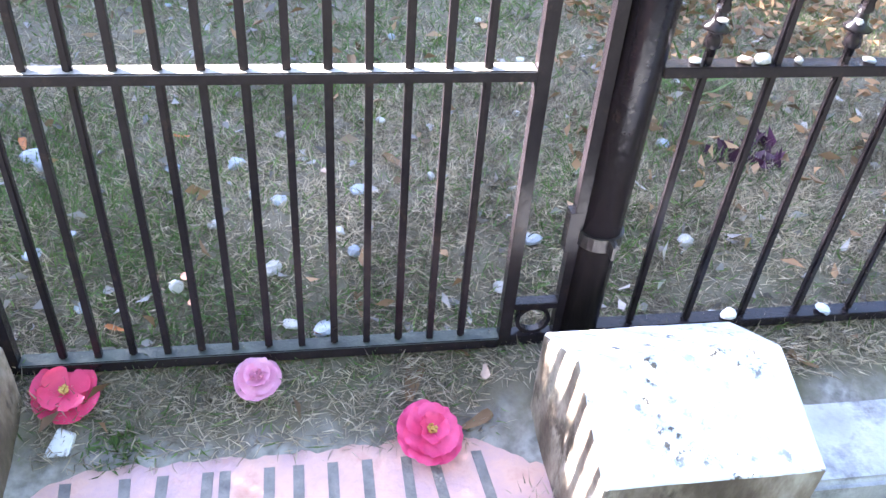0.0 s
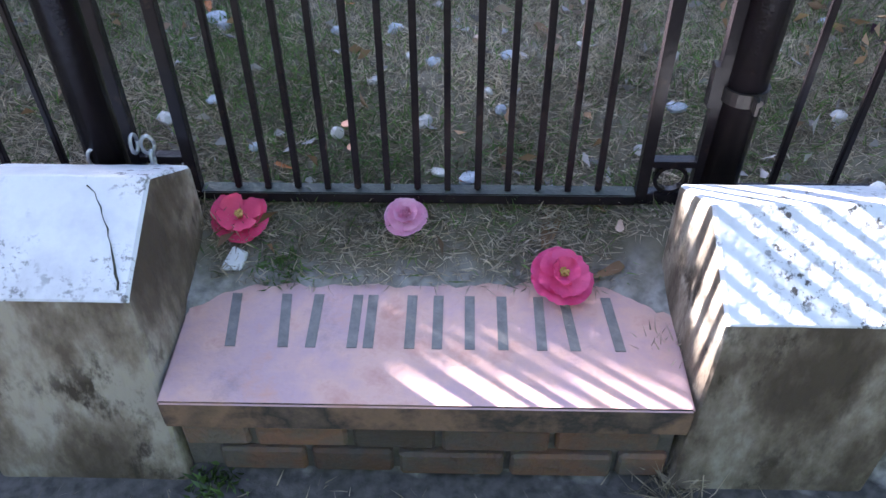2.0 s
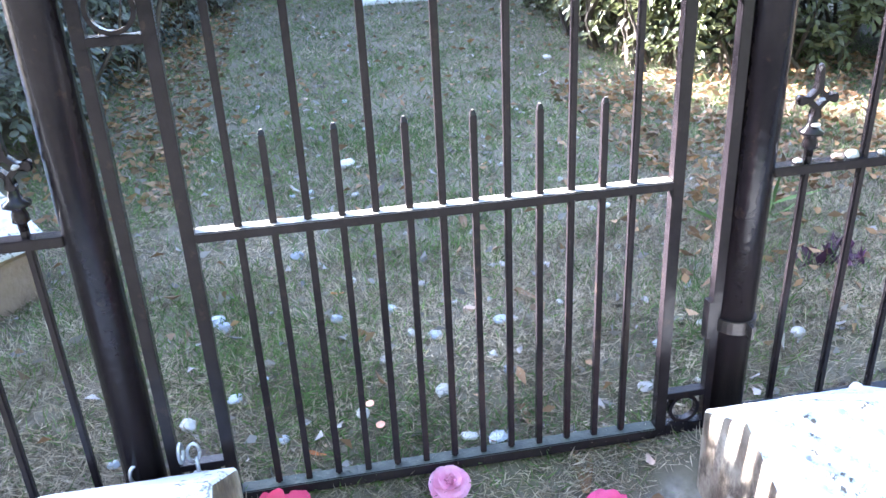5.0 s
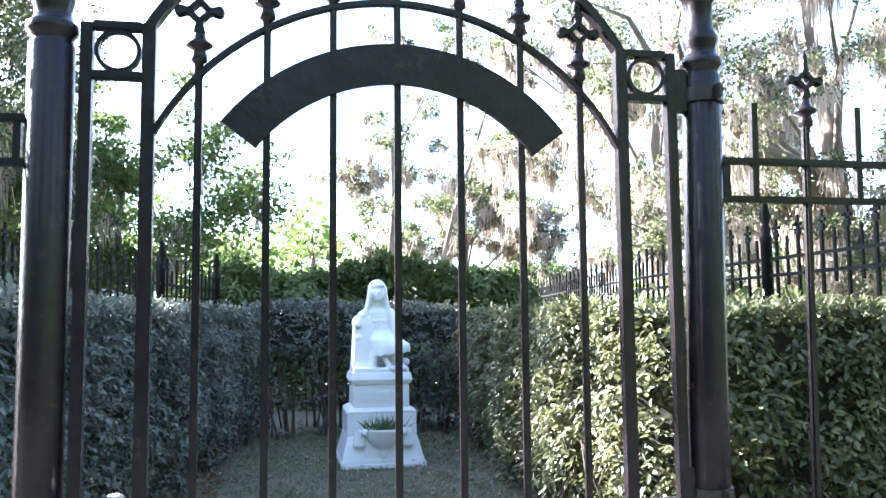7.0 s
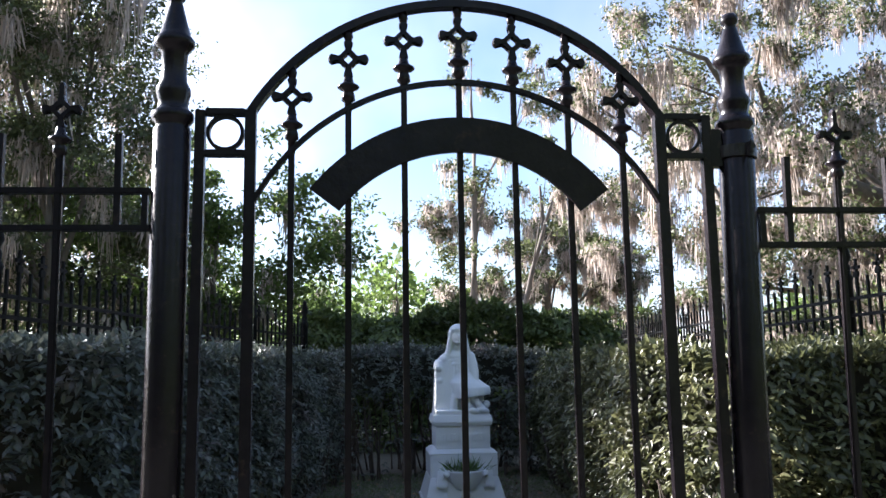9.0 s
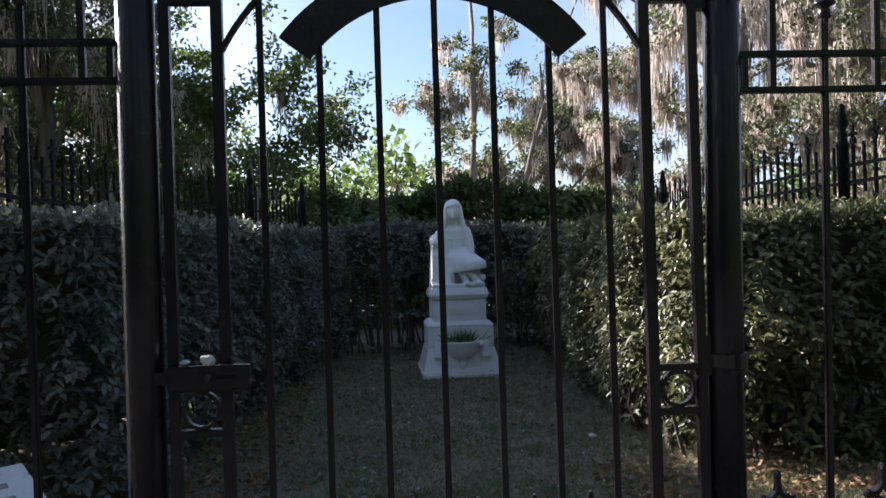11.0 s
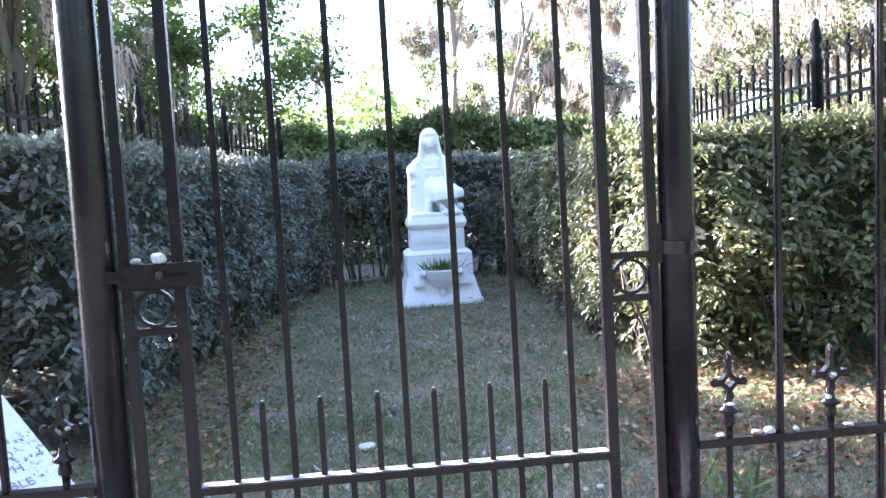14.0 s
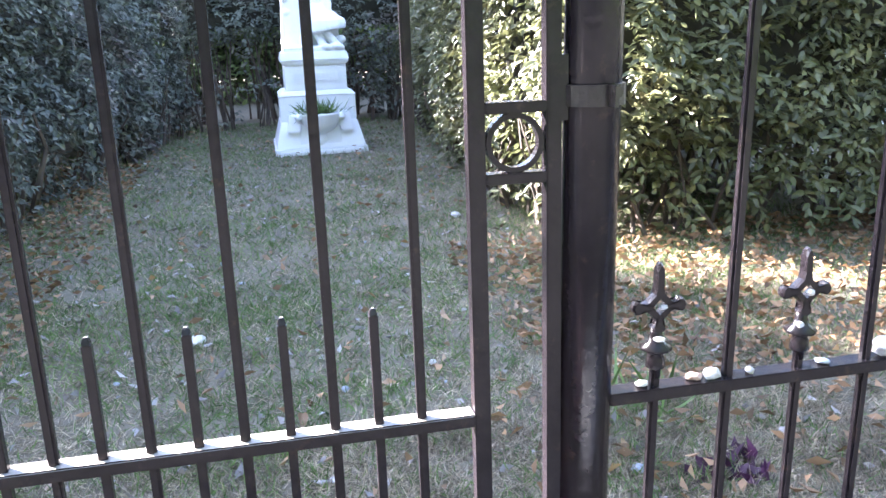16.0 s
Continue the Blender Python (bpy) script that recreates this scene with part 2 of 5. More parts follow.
# ---- mesh helpers ----
def zone_ground():
    """Path dirt, the sandy strip behind the step and lawn soil flow into each other along ragged lines."""
    nt = GROUND.node_tree
    n, l = nt.nodes, nt.links
    bsdf = n["Principled BSDF"]
    colour = bsdf.inputs["Base Color"].links[0].from_socket
    tc = n.new("ShaderNodeTexCoord")
    xyz = n.new("ShaderNodeSeparateXYZ")
    no = n.new("ShaderNodeTexNoise")
    no.inputs["Scale"].default_value, no.inputs["Detail"].default_value = 9, 6
    l.new(tc.outputs["Object"], xyz.inputs[0])
    l.new(tc.outputs["Object"], no.inputs["Vector"])
    wob = n.new("ShaderNodeMath")
    wob.operation = "MULTIPLY_ADD"
    wob.inputs[1].default_value = 0.22
    l.new(no.outputs["Fac"], wob.inputs[0])
    l.new(xyz.outputs["Y"], wob.inputs[2])
    grain = n.new("ShaderNodeTexNoise")
    grain.inputs["Scale"].default_value, grain.inputs["Detail"].default_value = 45, 6
    l.new(tc.outputs["Object"], grain.inputs["Vector"])
    for lo, hi, dark, pale in ((0.01, -0.06, (0.16, 0.147, 0.135), (0.34, 0.32, 0.295)), (-0.26, -0.29, (0.045, 0.042, 0.04), (0.105, 0.097, 0.09))):
        mr = n.new("ShaderNodeMapRange")
        mr.inputs["From Min"].default_value, mr.inputs["From Max"].default_value = lo, hi
        l.new(wob.outputs[0], mr.inputs["Value"])
        tone = n.new("ShaderNodeValToRGB")
        tone.color_ramp.elements[0].position, tone.color_ramp.elements[0].color = 0.35, (*dark, 1)
        tone.color_ramp.elements[1].position, tone.color_ramp.elements[1].color = 0.65, (*pale, 1)
        l.new(grain.outputs["Fac"], tone.inputs[0])
        mx = n.new("ShaderNodeMix")
        mx.data_type = "RGBA"
        l.new(mr.outputs[0], mx.inputs["Factor"])
        l.new(colour, mx.inputs[6])
        l.new(tone.outputs[0], mx.inputs[7])
        colour = mx.outputs[2]
    l.new(colour, bsdf.inputs["Base Color"])


zone_ground()


def finish(bm, name, mat, bevel=0.0, smooth=False):
    if bevel:
        bmesh.ops.bevel(bm, geom=bm.edges[:], offset=bevel, segments=2, affect="EDGES", clamp_overlap=True)
    me = bpy.data.meshes.new(name)
    bm.to_mesh(me)
    bm.free()
    me.materials.append(mat)
    if smooth:
        me.polygons.foreach_set("use_smooth", [True] * len(me.polygons))
    return me


def part(name, bm, mat, parent, label="", bevel=0.0, smooth=False):
    ob = new(name, bm if isinstance(bm, bpy.types.Mesh) else finish(bm, name, mat, bevel, smooth))
    ob.parent = parent
    if label:
        ob["label"] = label
    return ob


def thing(name, label, category, group="", kind="", at=(0, 0, 0)):
    ob = new(name)
    ob.empty_display_size = 0.05
    ob.location = at
    return tagged(ob, label, category, group, kind)


def solid(name, bm, mat, label, category, group="", kind="", bevel=0.0, smooth=False):
    return tagged(new(name, finish(bm, name, mat, bevel, smooth)), label, category, group, kind)


def box(x0, x1, y0, y1, z0, z1, bm=None):
    bm = bm or bmesh.new()
    m = Matrix.Translation(((x0 + x1) / 2, (y0 + y1) / 2, (z0 + z1) / 2)) @ Matrix.Diagonal((x1 - x0, y1 - y0, z1 - z0, 1))
    bmesh.ops.create_cube(bm, size=1, matrix=m)
    return bm


def hexa(pts, bm=None):
    """A block from its four lower and four upper corners."""
    bm = bm or bmesh.new()
    v = [bm.verts.new(p) for p in pts]
    for f in ((3, 2, 1, 0), (4, 5, 6, 7), (0, 1, 5, 4), (1, 2, 6, 5), (2, 3, 7, 6), (3, 0, 4, 7)):
        bm.faces.new([v[i] for i in f])
    return bm


def lathe(profile, seg=20, bm=None, m=Matrix()):
    bm = bm or bmesh.new()
    rings = []
    for r, z in profile:
        rings.append([bm.verts.new(m @ Vector((r * math.cos(2 * math.pi * i / seg), r * math.sin(2 * math.pi * i / seg), z))) for i in range(seg)])
    for a, b in zip(rings, rings[1:]):
        for i in range(seg):
            bm.faces.new((a[i], a[(i + 1) % seg], b[(i + 1) % seg], b[i]))
    bm.faces.new(rings[0][::-1])
    bm.faces.new(rings[-1])
    return bm


def tube(pts, radii, seg=8, bm=None):
    """A round bar along points."""
    bm = bm or bmesh.new()
    rings = []
    for i, p in enumerate(pts):
        a, b = Vector(pts[max(0, i - 1)]), Vector(pts[min(len(pts) - 1, i + 1)])
        d = (b - a).normalized()
        q = d.to_track_quat("Z", "Y")
        r = radii[i] if isinstance(radii, (list, tuple)) else radii
        rings.append([bm.verts.new(Vector(p) + q @ Vector((r * math.cos(2 * math.pi * k / seg), r * math.sin(2 * math.pi * k / seg), 0))) for k in range(seg)])
    for a, b in zip(rings, rings[1:]):
        for k in range(seg):
            bm.faces.new((a[k], a[(k + 1) % seg], b[(k + 1) % seg], b[k]))
    bm.faces.new(rings[0][::-1])
    bm.faces.new(rings[-1])
    return bm


def arc_bar(cx, cz, r, a0, a1, width, depth, seg=40, y=0.0):
    """A flat bar bent to an arc in the gate's plane; angles from straight up."""
    bm = bmesh.new()
    rows = []
    for i in range(seg + 1):
        a = a0 + (a1 - a0) * i / seg
        s, c = math.sin(a), math.cos(a)
        rows.append([bm.verts.new((cx + (r + dr) * s, y + dy, cz + (r + dr) * c))
                     for dr, dy in ((-width / 2, -depth / 2), (width / 2, -depth / 2), (width / 2, depth / 2), (-width / 2, depth / 2))])
    for a, b in zip(rows, rows[1:]):
        for k in range(4):
            bm.faces.new((a[k], a[(k + 1) % 4], b[(k + 1) % 4], b[k]))
    bm.faces.new(rows[0][::-1])
    bm.faces.new(rows[-1])
    bmesh.ops.recalc_face_normals(bm, faces=bm.faces[:])
    return bm


def sheet_mesh(name, verts, quads, mat):
    """A mesh from arrays of corners and four-cornered faces."""
    verts, quads = np.asarray(verts, dtype=np.float32), np.asarray(quads, dtype=np.int32)
    me = bpy.data.meshes.new(name)
    me.vertices.add(len(verts))
    me.vertices.foreach_set("co", verts.ravel())
    me.loops.add(quads.size)
    me.loops.foreach_set("vertex_index", quads.ravel())
    me.polygons.add(len(quads))
    me.polygons.foreach_set("loop_start", np.arange(0, quads.size, 4, dtype=np.int32))
    me.update(calc_edges=True)
    me.validate()
    me.materials.append(mat)
    return me


def unit(v):
    return v / np.maximum(np.linalg.norm(v, axis=1, keepdims=True), 1e-6)


def leaf_mesh(name, places, ways, length, width, mat, rng, fold=0.25, face=None):
    """Small folded leaves: each at a place, pointing along its way."""
    n = len(places)
    ways = unit(ways)
    side = unit(np.cross(ways, rng.normal(size=(n, 3)) if face is None else face))
    up = np.cross(side, ways)
    ln = length * rng.uniform(0.65, 1.25, (n, 1))
    wd = width * rng.uniform(0.7, 1.2, (n, 1))
    base = places
    tip = places + ways * ln - up * ln * 0.12
    mid = places + ways * ln * 0.48
    if face is not None:  # a rounder leaf of two halves along its midrib
        wide = [places + ways * ln * u + s * side * wd * w + up * wd * fold * w for s in (1, -1) for u, w in ((0.3, 0.46), (0.68, 0.42))]
        verts = np.stack((base, wide[0], wide[1], tip, wide[3], wide[2]), axis=1).reshape(-1, 3)
        k = 6 * np.arange(n)[:, None]
        return sheet_mesh(name, verts, np.vstack((k + [0, 1, 2, 3], k + [0, 3, 4, 5])), mat)
    a = mid + side * wd * 0.5 + up * wd * fold
    b = mid - side * wd * 0.5 + up * wd * fold
    verts = np.stack((base, a, tip, b), axis=1).reshape(-1, 3)
    return sheet_mesh(name, verts, np.arange(4 * n).reshape(n, 4), mat)


def ground_z(x, y):
    """The height of the ground: the path in front, the bank at the gate, then the lawn's slow rise."""
    edge = np.clip((np.abs(x - 0.03) - 0.33) / 0.12, 0, 1) * np.clip((y + 0.40) / 0.12, 0, 1) * np.clip((0.05 - y) / 0.1, 0, 1) * 0.03
    xs = [-60, -0.395, -0.36, -0.17, 0.0, 0.14, 0.3, 0.7, 2.0, 5.0, 9.0, 70]
    zs = [-0.26, -0.26, -0.10, -0.045, 0.035, 0.095, 0.145, 0.17, 0.2, 0.275, 0.32, 0.6]
    return np.interp(y, xs, zs) + edge

# ---- ground ----
def build_ground():
    gx = np.concatenate((np.linspace(-60, -4, 15)[:-1], np.linspace(-4, -1.2, 29)[:-1], np.linspace(-1.2, 1.6, 225)[:-1], np.linspace(1.6, 4, 25)[:-1], np.linspace(4, 60, 15)))
    gy = np.concatenate((np.linspace(-40, -2, 12)[:-1], np.linspace(-2, -0.5, 31)[:-1], np.linspace(-0.5, 0.7, 101)[:-1], np.linspace(0.7, 7, 64)[:-1], np.linspace(7, 90, 24)))
    xx, yy = np.meshgrid(gx, gy)
    zz = ground_z(xx, yy)
    for i in range(zz.shape[0]):
        for j in range(zz.shape[1]):
            if abs(xx[i, j]) < 4 and -0.4 < yy[i, j] < 7:
                p = Vector((xx[i, j], yy[i, j], 0))
                zz[i, j] += 0.012 * noise.noise(p * 6) + 0.007 * noise.noise(p * 19) + 0.004 * noise.noise(p * 47)
    h, w = zz.shape
    k = np.arange((h - 1) * (w - 1))
    a = (k // (w - 1)) * w + k % (w - 1)
    me = sheet_mesh("ground", np.stack((xx, yy, zz), axis=-1).reshape(-1, 3), np.stack((a, a + 1, a + w + 1, a + w), axis=1), GROUND)
    me.polygons.foreach_set("use_smooth", [True] * len(me.polygons))
    tagged(new("ground", me), "shaded lawn of thin dry and green grass on sandy soil", "ground", kind="structure")


build_ground()


def plinth(name, pts, label):
    """A worn marble block whose top slopes to the front."""
    (xa0, xa1, ya, za), (xb0, xb1, yb, zb), (xc0, xc1, yc, zc), (xd0, xd1, yd, zd) = pts
    base = thing(name, label, "stone block", group="stone blocks beside the step")
    bm = bmesh.new()
    prof = [(xa0, xa1, ya + 0.01, -0.3), (xa0, xa1, ya, za), (xb0, xb1, yb, zb), (xc0, xc1, yc, zc), (xd0, xd1, yd, zd - 0.06)]
    # corners are cut twice so that the edges read as worn
    dense = []
    for k in range(len(prof)):
        p0, p1, p2 = (np.array(prof[(k + s) % len(prof)]) for s in (-1, 0, 1))
        for s, q in ((0.012, p0), (0.004, p0), (0.004, p2), (0.012, p2)):
            dense.append(p1 + (q - p1) * s / max(0.02, np.linalg.norm((q - p1)[2:])) * (0.55 if s == 0.004 else 1.0))
        for u in np.linspace(0, 1, 9)[1:-1]:
            dense.append(p1 * (1 - u) + p2 * u)
    mid = np.mean(dense, axis=0)
    cols = [(0.0, 0.014), (0.004, 0.005), (0.02, 0.0)] + [(u, 0.0) for u in np.linspace(0.06, 0.94, 20)] + [(0.98, 0.0), (0.996, 0.005), (1.0, 0.014)]
    grid = []
    for u, inset in cols:
        column = []
        for p in dense:
            d = (mid - p)[2:]
            d = d / np.linalg.norm(d) * inset
            column.append(bm.verts.new((p[0] * (1 - u) + p[1] * u, p[2] + d[0], p[3] + d[1])))
        grid.append(column)
    n = len(dense)
    for c0, c1 in zip(grid, grid[1:]):
        for k in range(n):
            bm.faces.new((c0[k], c1[k], c1[(k + 1) % n], c0[(k + 1) % n]))
    for column in (grid[0], grid[-1]):
        hub = bm.verts.new(sum((v.co for v in column), Vector()) / n)
        for k in range(n):
            bm.faces.new((column[k], column[(k + 1) % n], hub))
    bmesh.ops.recalc_face_normals(bm, faces=bm.faces[:])
    bm.normal_update()
    for v in bm.verts:
        v.co += v.normal * (0.002 * noise.noise(v.co * 9) + 0.0009 * noise.noise(v.co * 40))
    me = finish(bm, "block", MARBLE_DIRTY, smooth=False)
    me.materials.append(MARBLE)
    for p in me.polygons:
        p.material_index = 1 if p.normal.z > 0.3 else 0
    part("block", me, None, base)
    return base


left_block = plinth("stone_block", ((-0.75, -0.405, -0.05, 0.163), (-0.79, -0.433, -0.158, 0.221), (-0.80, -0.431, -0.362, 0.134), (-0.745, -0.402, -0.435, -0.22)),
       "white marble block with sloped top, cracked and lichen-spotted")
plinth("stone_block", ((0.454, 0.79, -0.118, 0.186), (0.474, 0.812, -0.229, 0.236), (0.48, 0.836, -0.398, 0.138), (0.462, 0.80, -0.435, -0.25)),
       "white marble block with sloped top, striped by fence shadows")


def crack():
    rng = random.Random(8)
    pts = []
    for k in range(15):
        u = k / 14
        y = -0.175 - 0.17 * u
        pts.append((-0.535 + 0.085 * u ** 0.7 + rng.uniform(-0.0018, 0.0018), y, 0.221 - (0.087 / 0.204) * (-0.158 - y) + 0.0005))
    part("crack", tube(pts, [0.0007 + 0.0007 * (k % 3 == 0) + 0.0012 * (k > 9) for k in range(15)], 5), CORE, left_block, "dark hairline crack")


crack()


def step():
    """The pink name slab on its course of old bricks."""
    st = thing("name_step", "pink stone step with grey inlaid lettering bars, soil over its back", "step")
    bm = box(-0.412, 0.466, -0.428, -0.06, -0.104, -0.036)
    bmesh.ops.bevel(bm, geom=bm.edges[:], offset=0.004, segments=2, affect="EDGES")
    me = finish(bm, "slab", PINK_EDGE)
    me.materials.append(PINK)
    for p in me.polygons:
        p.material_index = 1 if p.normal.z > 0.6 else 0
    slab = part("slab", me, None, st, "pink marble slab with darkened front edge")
    # the six cut letters of a family name stand as plain upright bars
    for x0, x1, lean in ((-0.325, -0.215, 0.012), (-0.185, -0.095, 0.0), (-0.085, 0.005, 0.0), (0.035, 0.11, 0.0), (0.15, 0.235, 0.0), (0.275, 0.37, 0.012)):
        for xa in (x0, x1 - 0.018):
            part("inlay_bar", hexa(((xa, -0.305, -0.038), (xa + 0.018, -0.305, -0.038), (xa + 0.018 - lean, -0.178, -0.038), (xa - lean, -0.178, -0.038),
                                    (xa, -0.305, -0.0345), (xa + 0.018, -0.305, -0.0345), (xa + 0.018 - lean, -0.178, -0.0345), (xa - lean, -0.178, -0.0345))), INLAY, slab, "grey inlaid bar")
    part("mortar_bed", box(-0.40, 0.455, -0.400, -0.25, -0.30, -0.1045), MORTAR, st, "crumbling mortar")
    rng = random.Random(4)
    for row in range(2):
        x = -0.43 + 0.09 * row
        while x < 0.45:
            w = rng.uniform(0.15, 0.2)
            a, b = max(x, -0.395), min(x + w - 0.012, 0.45)
            if b - a > 0.03:
                z1 = -0.113 - 0.075 * row
                bm = box(a, b, -0.412 - rng.uniform(0, 0.008), -0.3, z1 - 0.063, z1)
                bmesh.ops.bevel(bm, geom=bm.edges[:], offset=0.006, segments=1, affect="EDGES")
                part("brick", bm, BRICK, st)
            x += w


step()


def kerb(x0, x1, y0, y1, top, label):
    bm = box(x0, x1, y0, y1, -0.32, top)
    bmesh.ops.bevel(bm, geom=bm.edges[:], offset=0.012, segments=3, affect="EDGES")
    solid("kerb", bm, KERB, label, "kerb", kind="structure")


kerb(0.84, 3.6, -0.335, -0.15, 0.0, "weathered grey-white marble kerb along the plot")
kerb(-3.6, -0.80, -0.30, -0.08, 0.0, "weathered grey-white marble kerb along the plot")

# ---- ironwork ----
PITCH = 0.057


ARM = ((0.33, 0.33), (0.46, 0.19), (0.62, 0.13), (0.76, 0.13), (0.82, 0.22), (0.92, 0.24), (1.01, 0.14), (1.05, 0.0))


def finial_cross(x, z, s=0.04, spear=1.0):
    """A cross with concave arms, knobbed tips and a pierced middle, cast in one piece."""
    outline = []
    for q in range(4):
        a = q * math.pi / 2
        grow = spear if q == 1 else 1.0
        side = [(d if d < 0.5 else 0.5 + (d - 0.5) * grow, w if q != 1 or spear == 1.0 or d < 0.8 else w * 0.55) for d, w in ARM]
        pts = [(d, -w) for d, w in side] + [(d, w) for d, w in side[-2:0:-1]]
        outline += [(d * math.cos(a) - w * math.sin(a), d * math.sin(a) + w * math.cos(a)) for d, w in pts]
    n = len(outline)
    hole = [math.atan2(v, u) for u, v in outline]
    hole = [(0.24 * math.cos(a) / (abs(math.cos(a)) + abs(math.sin(a))), 0.24 * math.sin(a) / (abs(math.cos(a)) + abs(math.sin(a)))) for a in hole]
    bm = bmesh.new()
    loops = []
    for ring_pts, k, y in ((hole, 1.25, -0.21), (outline, 0.94, -0.21), (outline, 1.0, -0.1), (outline, 1.0, 0.1), (outline, 0.94, 0.21), (hole, 1.25, 0.21)):
        loops.append([bm.verts.new((x + u * k * s, y * s, z + v * k * s)) for u, v in ring_pts])
    for r0, r1 in zip(loops, loops[1:] + loops[:1]):
        for i in range(n):
            bm.faces.new((r0[i], r0[(i + 1) % n], r1[(i + 1) % n], r1[i]))
    bmesh.ops.recalc_face_normals(bm, faces=bm.faces[:])
    return bm


def collar(x, z, z0, z1, k=1.0):
    """A turned collar on a round stem from z0 to z1."""
    prof = [(0.0, z0 - z), (0.0075, z0 - z), (0.008, -0.030), (0.014, -0.026), (0.013, -0.014), (0.010, -0.006), (0.022, 0.0), (0.023, 0.004), (0.012, 0.011), (0.009, 0.022), (0.0075, z1 - z), (0.0, z1 - z)]
    return lathe([(r * k, zz) for r, zz in prof], 10, bmesh.new(), Matrix.Translation((x, 0, z)))


def ring(x, z, r, bm=None):
    bm = bm or arc_bar(x, z, r, 0, 2 * math.pi, 0.007, 0.014, 32)
    return bm


def gate():
    g = thing("iron_gate", "closed black wrought-iron gate with arched top and pierced crosses", "gate")
    for s in (-1, 1):
        part("stile", box(s * 0.4235 - 0.011, s * 0.4235 + 0.011, -0.011, 0.011, 0.05, 1.846), IRON, g, bevel=0.0015)
        part("outer_stile", box(s * 0.523 - 0.010, s * 0.523 + 0.010, -0.011, 0.011, 0.05, 1.843), IRON, g, bevel=0.0015)
        for z0, z1 in ((0.0495, 0.0755), (0.137, 0.151), (0.912, 0.926), (1.000, 1.014), (1.748, 1.761), (1.833, 1.8465)):
            a, b = sorted((s * 0.4345, s * 0.513))
            part("cross_piece", box(a, b, -0.012, 0.012, z0, z1), IRON, g, bevel=0.0015)
        for z, r in ((0.107, 0.029), (0.963, 0.034), (1.797, 0.034)):
            part("ring", ring(s * 0.4735, z, r), IRON, g)
    # the crossbar's top face is painted pale as if sunlit
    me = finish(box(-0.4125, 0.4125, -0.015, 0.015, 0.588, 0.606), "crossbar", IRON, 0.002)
    me.materials.append(IRON_LIT_TOP)
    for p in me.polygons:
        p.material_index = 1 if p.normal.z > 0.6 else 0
    part("crossbar", me, None, g, "iron bar with its sunlit top painted pale")
    me = finish(box(-0.4125, 0.4125, -0.016, 0.016, 0.05, 0.074), "bottom_rail", IRON, 0.002)
    me.materials.append(IRON_MOSSY)
    for p in me.polygons:
        p.material_index = 1 if p.normal.z > 0.6 else 0
    part("bottom_rail", me, None, g, "iron rail with mossy top")
    cross_z = {0: 2.012, 1: 1.998, 2: 1.956, 3: 1.874}
    r_in, top_in = 0.469, 1.91
    for k in range(-3, 4):
        x = 2 * PITCH * k
        zin = top_in - r_in + math.sqrt(r_in ** 2 - x ** 2)
        part("picket", box(x - 0.0063, x + 0.0063, -0.0068, 0.0068, 0.074, zin), IRON, g, bevel=0.0032)
        zc = cross_z[abs(k)]
        zo = 2.08 - 0.494 + math.sqrt(0.494 ** 2 - x ** 2)
        part("pierced_cross", finial_cross(x, zc), IRON, g)
        part("collar", collar(x, zc - 0.062, zin - 0.005, zc - 0.034), IRON, g, smooth=True)
        part("top_pin", lathe([(0.0, zc + 0.036), (0.006, zc + 0.036), (0.010, zc + 0.05), (0.007, zo - 0.004), (0.0, zo - 0.004)], 8, bmesh.new(), Matrix.Translation((x, 0, 0))), IRON, g, smooth=True)
    for k in range(-5, 6, 2):
        x = PITCH * k
        bm = box(x - 0.0058, x + 0.0058, -0.0065, 0.0065, 0.074, 0.756)
        hexa([(x - 0.0058, -0.0065, 0.756), (x + 0.0058, -0.0065, 0.756), (x + 0.0058, 0.0065, 0.756), (x - 0.0058, 0.0065, 0.756),
              (x - 0.003, -0.003, 0.765), (x + 0.003, -0.003, 0.765), (x + 0.003, 0.003, 0.765), (x - 0.003, 0.003, 0.765)], bm)
        # the cap of each tip is painted pale as a sky glint
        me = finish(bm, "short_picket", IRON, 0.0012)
        me.materials.append(IRON_LIT_TOP)
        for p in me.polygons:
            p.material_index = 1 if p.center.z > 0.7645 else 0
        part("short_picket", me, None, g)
    a = math.asin(0.425 / 0.494)
    part("arch", arc_bar(0, 2.08 - 0.494, 0.494, -a, a, 0.016, 0.026, 48), IRON, g)
    a = math.asin(0.42 / 0.469)
    part("inner_arch", arc_bar(0, top_in - 0.469, 0.469, -a, a, 0.009, 0.016, 48), IRON, g)
    part("name_plate", arc_bar(0, 1.447, 0.3465, radians(-52.5), radians(52.5), 0.073, 0.010, 48, -0.0125), IRON, g, "curved dark iron plate")
    lp = part("latch_plate", box(-0.531, -0.376, -0.034, -0.0115, 1.006, 1.052), IRON, g, "dark steel latch box", bevel=0.002)
    part("bolt_knob", lathe([(0.0, 0), (0.008, 0.0), (0.009, 0.01), (0.006, 0.016)], 12, None, Matrix.Translation((-0.452, -0.034, 1.030)) @ Euler((radians(90), 0, 0)).to_matrix().to_4x4()), IRON_WORN, lp)
    part("slot", box(-0.438, -0.402, -0.0355, -0.0335, 1.027, 1.033), IRON_FAR, lp)
    part("bolt", box(-0.556, -0.5315, -0.03, -0.016, 1.018, 1.042), IRON, lp)
    return g


gate()


